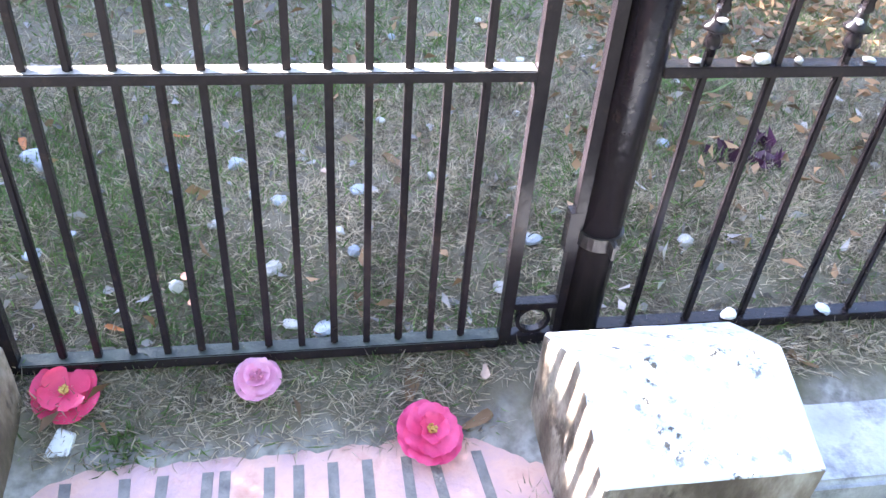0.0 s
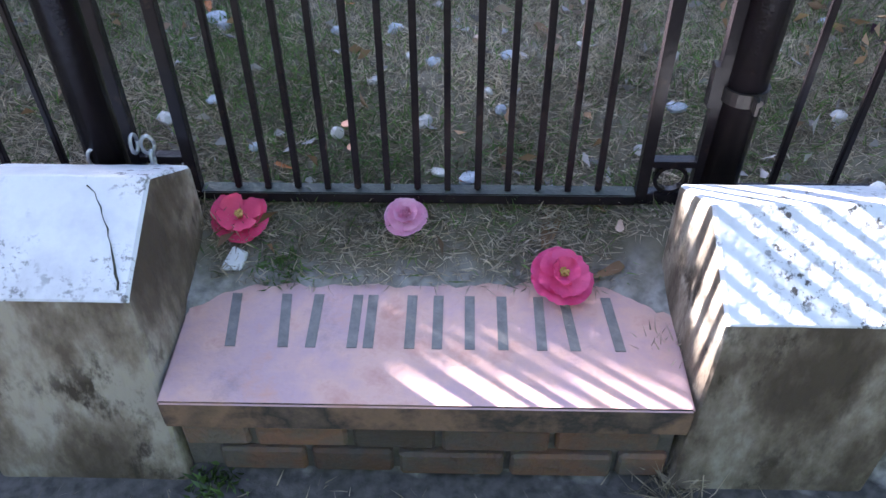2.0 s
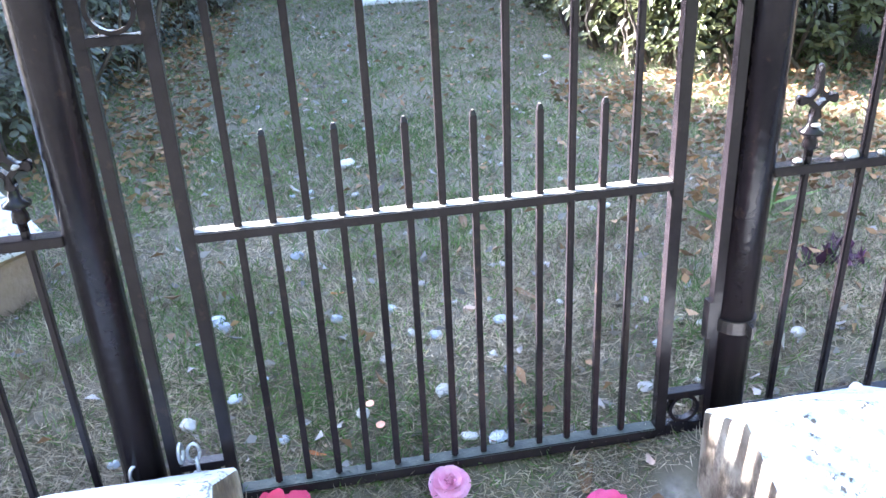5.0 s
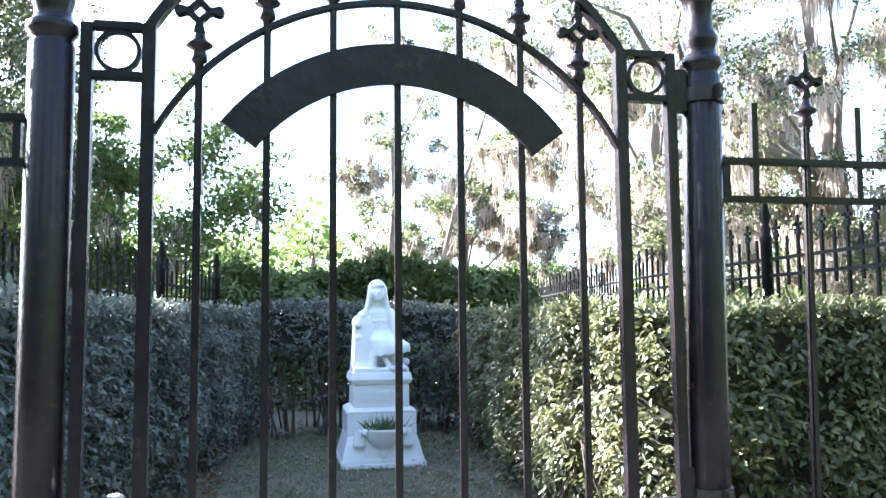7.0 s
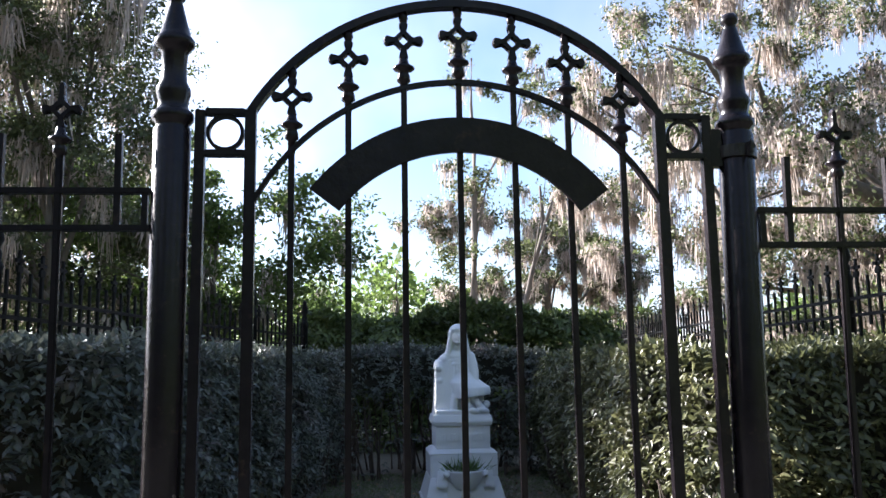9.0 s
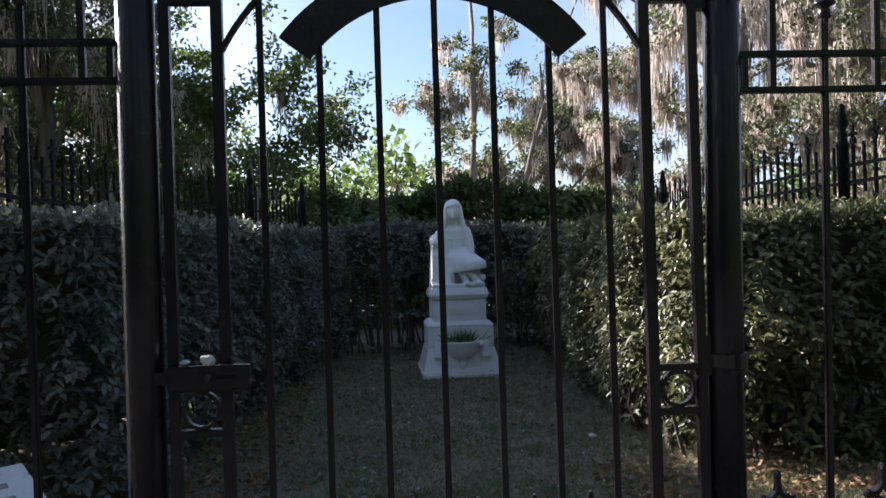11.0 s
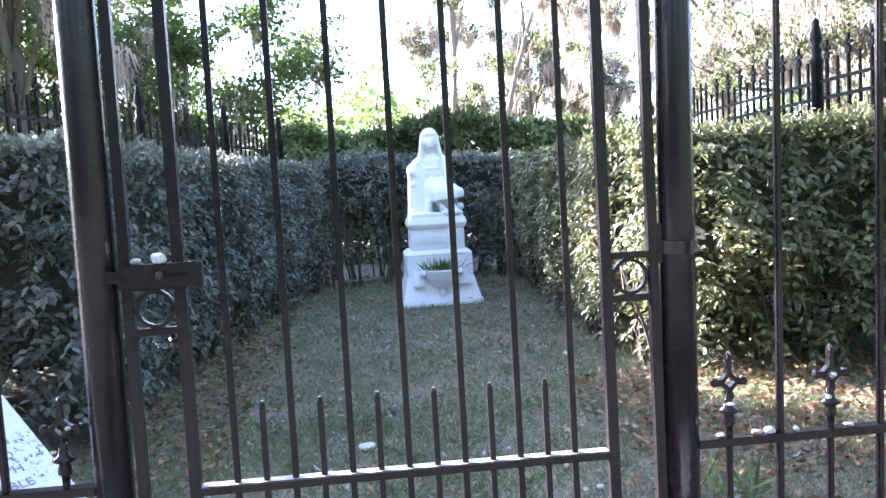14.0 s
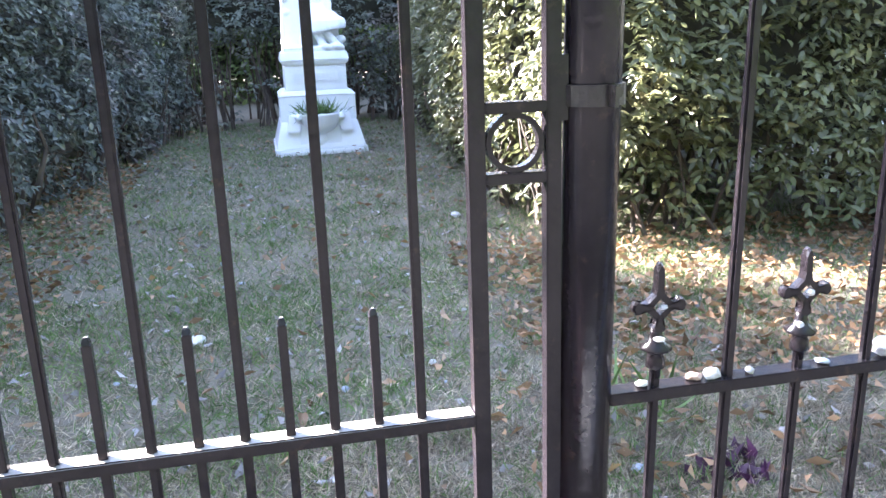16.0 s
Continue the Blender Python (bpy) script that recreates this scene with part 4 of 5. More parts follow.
def finial_light(bm, z, k=1.0):
    """A small cross finial, simple enough for a far fence."""
    for dx, dz, w, h in ((0, 0, 0.007, 0.05), (0, 0.01, 0.028, 0.008), (0, -0.035, 0.018, 0.014)):
        box(-w * k, w * k, -0.006 * k, 0.006 * k, z + dz - h * k, z + dz + h * k, bm)
    return bm


def plot_fence(label, line, top, mat, posts, group="plot fences", base=0.2):
    """A picket fence along a line of corners, with heavier posts."""
    f = thing("plot_fence", label, "fence", group=group)
    pk = finish(finial_light(box(-0.009, 0.009, -0.009, 0.009, base, top - 0.05), top - 0.05, 1.35), "picket", mat)
    st = finish(box(-0.008, 0.008, -0.008, 0.008, top - 0.42, top - 0.10), "stub", mat)
    po = finish(lathe([(0.038, base), (0.038, top - 0.12), (0.046, top - 0.1), (0.03, top - 0.07), (0.034, top - 0.03), (0.022, top), (0.042, top + 0.04), (0.02, top + 0.14), (0.024, top + 0.16), (0.005, top + 0.18)], 12), "post", mat, smooth=True)
    step_n = 0
    for (x0, y0), (x1, y1) in zip(line, line[1:]):
        ln = math.hypot(x1 - x0, y1 - y0)
        a = math.degrees(math.atan2(y1 - y0, x1 - x0))
        for z in (top - 0.24, top - 0.35, base + 0.12):
            part("rail", box(0, ln, -0.008, 0.008, z - 0.011, z + 0.011), mat, f).matrix_basis = pose(x0, y0, 0, 0, 0, a)
        n = int(ln / 0.115)
        for i in range(n + 1):
            u = i / max(1, n)
            o = part("picket" if i % 2 else "stub_picket", pk if step_n % 2 else st, None, f)
            o.matrix_basis = pose(x0 + (x1 - x0) * u, y0 + (y1 - y0) * u, 0, 0, 0, a)
            step_n += 1
    for x, y in posts:
        part("post", po, None, f).matrix_basis = pose(x, y, 0)
    return f


plot_fence("black iron picket fence of the neighbouring plot", [(-2.75, 1.2), (-2.1, 2.75), (-1.76, 5.3), (-0.95, 8.3)], 1.98, IRON_FAR, [(-2.1, 2.75), (-1.78, 5.3), (-1.35, 6.85), (-0.95, 8.3)])
plot_fence("black iron picket fence of the plot behind the sunlit hedge", [(3.0, 1.5), (2.99, 3.6), (3.05, 5.6), (3.9, 12.2)], 1.98, IRON_FAR, [(2.99, 3.6), (3.35, 8.0), (3.9, 12.2)])
plot_fence("pale iron picket fence in the sun", [(3.9, 12.2), (6.4, 12.6)], 1.95, KERB, [(5.1, 12.4)])

tomb = box(4.2, 5.0, 10.6, 11.6, 0.25, 1.5)
solid("tomb", tomb, TOMB, "pale stone box tomb behind the fence", "tomb", bevel=0.03)
for hx, hy, hh in ((4.6, 4.4, 0.9), (5.6, 6.2, 1.1)):
    hb = box(hx - 0.25, hx + 0.25, hy - 0.07, hy + 0.07, 0.15, 0.25 + hh)
    bmesh.ops.bevel(hb, geom=[e for e in hb.edges if abs((e.verts[0].co - e.verts[1].co).y) > 0.1 and e.verts[0].co.z > 0.5], offset=0.1, segments=5, affect="EDGES")
    solid("headstone", hb, STATUE_STONE, "white headstone in the sunny neighbouring plot", "headstone")
head = box(-4.4, -4.0, 5.4, 5.55, 0.2, 1.75)
bmesh.ops.bevel(head, geom=[e for e in head.edges if abs((e.verts[0].co - e.verts[1].co).y) > 0.1 and e.verts[0].co.z > 1], offset=0.12, segments=6, affect="EDGES")
solid("headstone", head, TOMB, "grey headstone beyond the neighbouring fence", "headstone")


# ---- monument ----
def monument():
    cx = 0.548
    m = thing("pedestal", "pale marble pedestal on flared plinth with raised lettering bars", "pedestal")
    z0 = 0.255

    def blk(name, w0, w1, y0, y1, za, zb, d1=0.0, bev=0.006):
        bm = hexa([(cx - w0, y0, za), (cx + w0, y0, za), (cx + w0, y1, za), (cx - w0, y1, za),
                   (cx - w1, y0 + d1, zb), (cx + w1, y0 + d1, zb), (cx + w1, y1 - d1, zb), (cx - w1, y1 - d1, zb)])
        return part(name, bm, STATUE_STONE, m, bevel=bev)

    blk("base_slab", 0.325, 0.322, 4.83, 5.57, z0 - 0.05, 0.312)
    blk("step_slab", 0.30, 0.292, 4.80, 4.829, z0 - 0.05, 0.30)
    blk("flared_plinth", 0.312, 0.266, 4.85, 5.55, 0.312, 0.49, 0.08)
    blk("lower_block", 0.266, 0.264, 4.95, 5.47, 0.49, 0.665)
    blk("lower_moulding", 0.272, 0.235, 4.945, 5.475, 0.665, 0.70, 0.03)
    die = blk("die", 0.215, 0.215, 4.99, 5.43, 0.70, 0.875)
    blk("moulding", 0.222, 0.238, 4.98, 5.44, 0.875, 0.905, -0.012)
    blk("cornice", 0.24, 0.225, 4.965, 5.455, 0.905, 0.965, 0.02)
    # the six raised letters of a given name stand as plain bars
    for i in range(6):
        x = cx - 0.155 + 0.058 * i
        for k in (0.0, 0.024):
            part("raised_bar", box(x + k, x + k + 0.010, 4.976, 4.991, 0.762, 0.818), STATUE_STONE, die)
    # the basin in front
    b = thing("stone_planter", "pale marble half-round basin planted with grass", "planter")
    part("basin_block", hexa([(cx - 0.15, 4.862, 0.326), (cx + 0.15, 4.862, 0.326), (cx + 0.15, 4.949, 0.326), (cx - 0.15, 4.949, 0.326),
                              (cx - 0.125, 4.87, 0.53), (cx + 0.125, 4.87, 0.53), (cx + 0.125, 4.949, 0.53), (cx - 0.125, 4.949, 0.53)]), STATUE_STONE, b, bevel=0.006)
    for s in (-1, 1):
        part("scroll_arm", hexa([(cx + s * 0.185 - 0.045, 4.84, 0.42), (cx + s * 0.185 + 0.045, 4.84, 0.42), (cx + s * 0.185 + 0.045, 4.949, 0.42), (cx + s * 0.185 - 0.045, 4.949, 0.42),
                                 (cx + s * 0.17 - 0.04, 4.88, 0.555), (cx + s * 0.17 + 0.04, 4.88, 0.555), (cx + s * 0.17 + 0.04, 4.949, 0.555), (cx + s * 0.17 - 0.04, 4.949, 0.555)]), STATUE_STONE, b, bevel=0.012)
    bm = lathe([(0.004, -0.222), (0.016, -0.205), (0.036, -0.178), (0.04, -0.16), (0.028, -0.142), (0.034, -0.128), (0.07, -0.112), (0.104, -0.085), (0.128, -0.045), (0.138, 0.0), (0.146, 0.012), (0.132, 0.016), (0.118, -0.004)], 28)
    for v in bm.verts:  # folds of the cloth
        a = math.atan2(v.co.y, v.co.x)
        k = 1 + 0.03 * math.sin(9 * a) * min(1.0, abs(v.co.z) / 0.06)
        v.co.x, v.co.y = v.co.x * k, v.co.y * k
    for v in bm.verts:
        v.co.y *= 0.72
    bmesh.ops.translate(bm, verts=bm.verts[:], vec=(cx + 0.0, 4.865, 0.535))
    part("bowl", bm, STATUE_STONE, b, "bowl carved as draped cloth", smooth=True)
    for sx in (-1, 1):
        part("volute", lathe([(0.0, -0.03), (0.022, -0.028), (0.027, 0.0), (0.022, 0.028), (0.0, 0.03)], 14, None, Matrix.Translation((cx + sx * 0.148, 4.85, 0.528)) @ Euler((radians(90), 0, 0)).to_matrix().to_4x4()), STATUE_STONE, b, smooth=True)
    rng = np.random.default_rng(9)
    n = 230
    p = np.column_stack((cx + rng.normal(0, 0.07, n), 4.90 + rng.normal(0, 0.02, n), np.full(n, 0.54)))
    gr = part("grass_tuft", leaf_mesh("grass_tuft", p, rng.normal(0, 0.62, (n, 3)) * [1, 1, 0.5] + [0, 0, 0.5], 0.12, 0.008, GRASS_GREEN, rng), None, b, "tufted green grass")
    gr["kind"] = "stuff"


monument()


def statue():
    """A seated figure against a rough stump, one plain mesh."""
    bm = bmesh.new()

    def ell(x, y, z, rx, ry, rz, rot=(0, 0, 0)):
        mm = pose(x, y, z, *rot) @ Matrix.Diagonal((rx, ry, rz, 1))
        bmesh.ops.create_uvsphere(bm, u_segments=20, v_segments=14, radius=1, matrix=mm)

    # the ledge and stump
    box(0.335, 0.765, 5.0, 5.42, 0.955, 1.0, bm)
    hexa([(0.335, 5.06, 0.99), (0.52, 5.04, 0.99), (0.54, 5.38, 0.99), (0.335, 5.38, 0.99), (0.352, 5.12, 1.33), (0.47, 5.11, 1.4), (0.47, 5.31, 1.4), (0.352, 5.31, 1.33)], bm)
    ell(0.385, 5.2, 1.35, 0.05, 0.09, 0.06)
    ell(0.43, 5.19, 1.4, 0.05, 0.08, 0.05)
    for i, (x, z, r) in enumerate(((0.36, 1.03, 0.035), (0.375, 1.13, 0.03), (0.385, 1.23, 0.032), (0.37, 1.33, 0.028), (0.42, 1.08, 0.03), (0.43, 1.2, 0.026), (0.75, 1.04, 0.035))):
        ell(x, 5.09 + 0.01 * (i % 3), z, r, r * 0.8, r * 0.9)
    hexa([(0.5, 5.14, 0.99), (0.75, 5.14, 0.99), (0.75, 5.4, 0.99), (0.5, 5.4, 0.99), (0.47, 5.16, 1.13), (0.74, 5.16, 1.13), (0.74, 5.36, 1.13), (0.47, 5.36, 1.13)], bm)
    # head and hair
    ell(0.537, 5.145, 1.592, 0.053, 0.064, 0.072)
    ell(0.537, 5.18, 1.622, 0.072, 0.075, 0.072)
    for s in (-1, 1):
        for k in range(9):
            u = k / 8
            ell(0.537 + s * (0.058 + 0.03 * u ** 1.6), 5.16 + 0.012 * u, 1.61 - 0.19 * u, 0.021 + 0.008 * u, 0.042, 0.03)
    ell(0.537, 5.205, 1.54, 0.076, 0.05, 0.13)
    for k in range(7):
        a = -0.9 + 0.3 * k
        ell(0.537 + 0.056 * math.sin(a), 5.15 - 0.056 * math.cos(a), 1.641 - 0.004 * (k % 2), 0.014, 0.014, 0.02)
    ell(0.537, 5.078, 1.587, 0.009, 0.013, 0.015)
    ell(0.537, 5.085, 1.562, 0.014, 0.012, 0.006)
    ell(0.537, 5.10, 1.54, 0.02, 0.02, 0.014)
    # trunk, shoulders, arms
    ell(0.537, 5.18, 1.50, 0.032, 0.03, 0.05)
    ell(0.54, 5.19, 1.425, 0.118, 0.065, 0.055)
    for i in range(8):
        u = i / 7
        ell(0.54 + 0.01 * u, 5.185 - 0.02 * u, 1.42 - 0.2 * u, 0.108 - 0.02 * math.sin(u * 2.6) + 0.02 * u, 0.072 + 0.02 * u, 0.05)
    for i in range(5):
        ell(0.495 + 0.022 * i, 5.112, 1.36, 0.013, 0.014, 0.014)
        ell(0.49 + 0.025 * i, 5.105, 1.30 - 0.004 * i, 0.009, 0.012, 0.05)
    for i in range(11):
        u = i / 10
        ell(0.638 + 0.03 * math.sin(u * 2.4), 5.165 - 0.07 * u, 1.425 - 0.235 * u, 0.041 - 0.012 * u, 0.038, 0.04)
        ell(0.448 - 0.035 * math.sin(u * 2.2), 5.16 - 0.03 * u, 1.425 - 0.19 * u, 0.041 - 0.010 * u, 0.038, 0.038)
    for i in range(7):
        u = i / 6
        ell(0.652 - 0.085 * u, 5.09 - 0.025 * u, 1.192 - 0.006 * u, 0.027, 0.026, 0.025)
    # skirt over the knees, flaring to one side, with a folded hem
    rows = []
    for z, sx, rx, ry, y, rise in ((1.3, 0.55, 0.1, 0.08, 5.18, 0.0), (1.25, 0.57, 0.125, 0.1, 5.16, 0.0), (1.21, 0.6, 0.148, 0.12, 5.13, -0.005),
                                   (1.17, 0.628, 0.16, 0.13, 5.11, 0.01), (1.13, 0.634, 0.158, 0.13, 5.1, 0.02), (1.1, 0.634, 0.155, 0.127, 5.095, 0.018)):
        ring_v = []
        for k in range(48):
            a = 2 * math.pi * k / 48
            f = 1 + 0.035 * math.sin(11 * a) * min(1, max(0, (1.22 - z) / 0.12))
            ring_v.append(bm.verts.new((sx + rx * f * math.cos(a), y + ry * f * math.sin(a), z + rise * math.cos(a))))
        rows.append(ring_v)
    for r0, r1 in zip(rows, rows[1:]):
        for k in range(48):
            bm.faces.new((r1[k], r1[(k + 1) % 48], r0[(k + 1) % 48], r0[k]))
    bm.faces.new(rows[0])
    bm.faces.new(rows[-1][::-1])
    # shins and shoes
    for i in range(6):
        u = i / 5
        ell(0.565 + 0.06 * u, 5.06 - 0.03 * u, 1.11 - 0.115 * u, 0.027, 0.03, 0.03)
        ell(0.63 + 0.09 * u, 5.05 - 0.03 * u, 1.11 - 0.115 * u, 0.027, 0.03, 0.03)
    ell(0.655, 5.0, 0.988, 0.05, 0.028, 0.024, (0, 14, 18))
    ell(0.72, 5.0, 0.992, 0.048, 0.028, 0.024, (0, 10, 18))
    for i in range(7):
        u = i / 6
        ell(0.50 - 0.02 * u, 5.06 - 0.01 * u, 1.1 - 0.11 * u, 0.03, 0.03, 0.03)
    me = finish(bm, "statue", STATUE_STONE)
    ob = tagged(new("statue", me), "pale marble statue of a seated figure beside a stump", "statue")
    r = ob.modifiers.new("remesh", "REMESH")
    r.mode, r.voxel_size, r.use_smooth_shade = "VOXEL", 0.0065, True
    s = ob.modifiers.new("smooth", "SMOOTH")
    s.factor, s.iterations = 0.5, 4


statue()


def tilted_sign():
    """An inclined inscribed slab on a low brown base beside the gate."""
    s = thing("inscribed_stone", "tilted white marble slab with worn lettering on a brown base", "memorial stone")
    s.location = (-0.895, 0.75, 0.0)
    s.rotation_euler = (0, 0, radians(47))
    # local x runs along the lower edge (towards the front it is negative), local y up the slope
    L, run, rise, z = 0.62, 0.48, 0.28, 0.352
    part("base", hexa([(-L, 0.012, 0.0), (-0.015, 0.012, 0.0), (-0.015, run, 0.0), (-L, run, 0.0),
                       (-L, 0.012, z - 0.045), (-0.015, 0.012, z - 0.045), (-0.015, run, z + rise - 0.08), (-L, run, z + rise - 0.08)]), CONCRETE, s, bevel=0.006)
    slab = part("slab", hexa([(-L - 0.02, -0.01, z - 0.035), (0.0, -0.01, z - 0.035), (0.0, run + 0.02, z + rise - 0.045), (-L - 0.02, run + 0.02, z + rise - 0.045),
                              (-L - 0.02, -0.012, z), (0.0, -0.012, z), (0.0, run + 0.02, z + rise), (-L - 0.02, run + 0.02, z + rise)]), MARBLE, s, "white marble slab", bevel=0.003)
    ang = math.atan2(rise, run + 0.032)
    rows = ("HAS", "MARBLE", "GRAPH", "TO", "", "ORG", "", "")
    rng = random.Random(3)
    for i, text in enumerate(rows):
        v = 0.05 + 0.062 * i
        y, zz = v * math.cos(ang) - 0.012, z + v * math.sin(ang) + 0.0012
        if text:
            cu = bpy.data.curves.new("line", "FONT")
            cu.body, cu.size, cu.align_x, cu.extrude = text, 0.045, "RIGHT", 0.0008
            cu.materials.append(ENGRAVED)
            o = new("lettering", cu)
            o.parent = slab
            o.matrix_basis = pose(-0.09, y, zz, math.degrees(ang), 0, 0)
        x = -0.08 if not text else -0.09 - 0.035 * len(text) - 0.05
        while x > -L + 0.1:
            w = rng.uniform(0.04, 0.12)
            o = part("line_bar", box(-w, 0, 0, 0.022, 0, 0.0012), ENGRAVED, slab)
            o.matrix_basis = pose(x, y, zz, math.degrees(ang), 0, 0)
            x -= w + 0.025


tilted_sign()


# ---- lawn cover ----
def scatter(rng, n, x0, x1, y0, y1):
    return rng.uniform(x0, x1, n), rng.uniform(y0, y1, n)


def on_ground(x, y, dz=0.0):
    return np.column_stack((x, y, ground_z(x, y) + dz))


def patchy(x, y, k):
    return 0.5 + 0.25 * (np.sin(x * k + 1.7 * np.sin(y * k * 0.7)) + np.sin(y * k * 1.2 + 2.3 * np.sin(x * k * 0.6)))


def free(x, y):
    """Away from the monument, the step and the blocks."""
    ok = ~((np.abs(x - 0.548) < 0.3) & (y > 4.86) & (y < 5.54))
    ok &= ~((y < -0.15) & (x > -0.40) & (x < 0.45) & (y > -0.44))
    ok &= ~((np.abs(x) > 0.40) & (np.abs(x) < 0.85) & (y < -0.06) & (y > -0.45))
    ok &= ~((np.abs(x) >= 0.80) & (y < -0.10) & (y > -0.34))
    return ok


def lawn():
    rng = np.random.default_rng(50)
    dry, green = [], []
    for n, x0, x1, y0, y1 in ((150000, -1.0, 1.5, -0.17, 0.8), (76000, -1.2, 1.8, 0.8, 2.0), (92000, -1.4, 2.6, 2.0, 4.2), (64000, -1.2, 1.8, 4.2, 6.8), (42000, 1.45, 2.6, -0.16, 2.2), (42000, 2.6, 4.4, -0.16, 3.4), (2600, -1.6, 1.6, -0.8, -0.44)):
        x, y = scatter(rng, n, x0, x1, y0, y1)
        ok = free(x, y)
        bare = (y < -0.06) & (rng.random(n) < np.clip((-0.05 - y) / 0.10, 0, 0.6))
        worn = rng.random(n) < 0.25 * patchy(x, y, 3.1)
        x, y = x[ok & ~bare & ~worn], y[ok & ~bare & ~worn]
        thin = rng.random(len(x)) > 0.22 * np.clip((y - 0.9) / 1.5, 0, 1)
        x, y = x[thin], y[thin]
        g = rng.random(len(x)) < 0.3 * np.clip((y - 0.7) / 1.2, 0, 1) + (0.07 - 0.04 * (x > 0.75)) + (0.36 - 0.25 * (x > 0.75)) * (y > -0.01) * np.clip(patchy(x + 0.3, y, 5.3) - 0.15, 0, 1) ** 1.5
        dry.append(on_ground(x[~g], y[~g], -0.004))
        green.append(on_ground(x[g], y[g], -0.004))
    tuft = []
    for _ in range(260):
        cx, cy = rng.uniform(-1.0, 1.6), rng.uniform(0.03, 3.2)
        m = rng.integers(10, 26)
        tuft.append(on_ground(cx + rng.normal(0, 0.018, m), cy + rng.normal(0, 0.018, m), -0.004))
    green.append(np.vstack(tuft))
    t = thing("grass", "thin lawn of dry straw and green blades", "grass", kind="stuff")
    p = np.vstack(dry)
    part("dry_blades", leaf_mesh("dry_blades", p, rng.normal(0, 0.8, p.shape) * [1, 1, 0.25] + [0, 0, 0.33], 0.042, 0.0026, GRASS_DRY, rng, 0.1), None, t)
    p = np.vstack(green)
    part("green_blades", leaf_mesh("green_blades", p, rng.normal(0, 0.6, p.shape) * [1, 1, 0.3] + [0, 0, 0.5], 0.046, 0.0032, GRASS_GREEN, rng, 0.1), None, t)
    t = thing("fallen_leaves", "scattered brown and tan fallen leaves", "leaves", kind="stuff")
    x, y = scatter(rng, 650, -1.2, 1.7, -0.14, 6.4)
    x2, y2 = scatter(rng, 3200, 0.85, 3.3, 0.8, 2.3)
    x3, y3 = scatter(rng, 1300, -1.25, -0.6, 1.2, 4.8)
    x4, y4 = scatter(rng, 220, 0.65, 2.6, 0.3, 1.0)
    x, y = np.concatenate((x, x2, x3, x4)), np.concatenate((y, y2, y3, y4))
    ok = free(x, y)
    p = on_ground(x[ok], y[ok], 0.026)
    part("litter", leaf_mesh("litter", p, rng.normal(0, 1, p.shape) * [1, 1, 0.18] + [0, 0, 0.08], 0.043, 0.02, LITTER, rng), None, t)

    x, y = scatter(rng, 900, -1.0, 1.6, 0.02, 5.5)
    y = 0.02 + (y - 0.02) ** 1.4 / 5.5 ** 0.4
    p = on_ground(x, y, 0.012)
    part("grey_litter", leaf_mesh("grey_litter", p, rng.normal(0, 1, p.shape) * [1, 1, 0.2] + [0, 0, 0.08], 0.038, 0.018, LITTER_GREY, rng), None, t)


lawn()


# ---- small stones ----
def stone_mesh(name, seed, flat, mat):
    bm = bmesh.new()
    bmesh.ops.create_icosphere(bm, subdivisions=2, radius=1)
    rng = random.Random(seed)
    off = Vector((rng.uniform(0, 50), rng.uniform(0, 50), 0))
    for v in bm.verts:
        v.co *= 1 + 0.45 * noise.noise(v.co * 0.9 + off) + 0.2 * noise.noise(v.co * 2.3 + off)
        v.co.z *= flat
    return finish(bm, name, mat)


STONES = {}
for key, mat in (("pale", PEBBLE), ("grey", PEBBLE_GREY), ("tan", PEBBLE_TAN)):
    STONES[key] = [stone_mesh("pebble", 7 * i + len(key), 0.45 + 0.1 * (i % 3), mat) for i in range(4)]


def pebble(x, y, z, r, kind, label, group, seed):
    ob = tagged(new("pebble", STONES[kind][seed % 4]), label, "pebble", group)
    ob.matrix_basis = pose(x, y, z, random.Random(seed).uniform(-12, 12), 0, seed * 47 % 360) @ Matrix.Diagonal((r, r * (0.7 + 0.06 * (seed % 5)), r, 1))


LAWN_STONES = [(-0.1, 0.27, "pale", 0.018), (-0.07, 0.46, "grey", 0.022), (-0.03, 0.35, "pale", 0.014), (0.02, 0.33, "grey", 0.016), (0.18, 0.36, "grey", 0.019),
               (0.01, 0.17, "pale", 0.021), (0.16, 0.2, "grey", 0.017), (0.04, 0.06, "pale", 0.017), (0.1, 0.045, "grey", 0.024), (0.44, 0.11, "pale", 0.017),
               (0.34, 0.4, "pale", 0.012), (-0.48, 0.5, "grey", 0.024), (-0.43, 0.22, "grey", 0.02), (-0.33, 0.11, "grey", 0.013), (-0.2, 0.45, "grey", 0.018),
               (0.518, 0.21, "grey", 0.021), (0.846, 0.19, "pale", 0.022), (0.578, 0.64, "pale", 0.011), (-0.52, 0.17, "pale", 0.02), (0.647, 0.91, "pale", 0.013),
               (-0.09, 1.2, "pale", 0.02), (0.32, 1.05, "grey", 0.014), (-0.46, 0.47, "grey", 0.02), (-0.1, 1.5, "pale", 0.032), (1.03, 2.79, "pale", 0.03),
               (0.85, 0.03, "pale", 0.014), (0.12, 0.42, "tan", 0.016), (0.9, 0.5, "grey", 0.016), (0.25, 0.62, "pale", 0.013), (-0.28, 0.8, "grey", 0.02)]
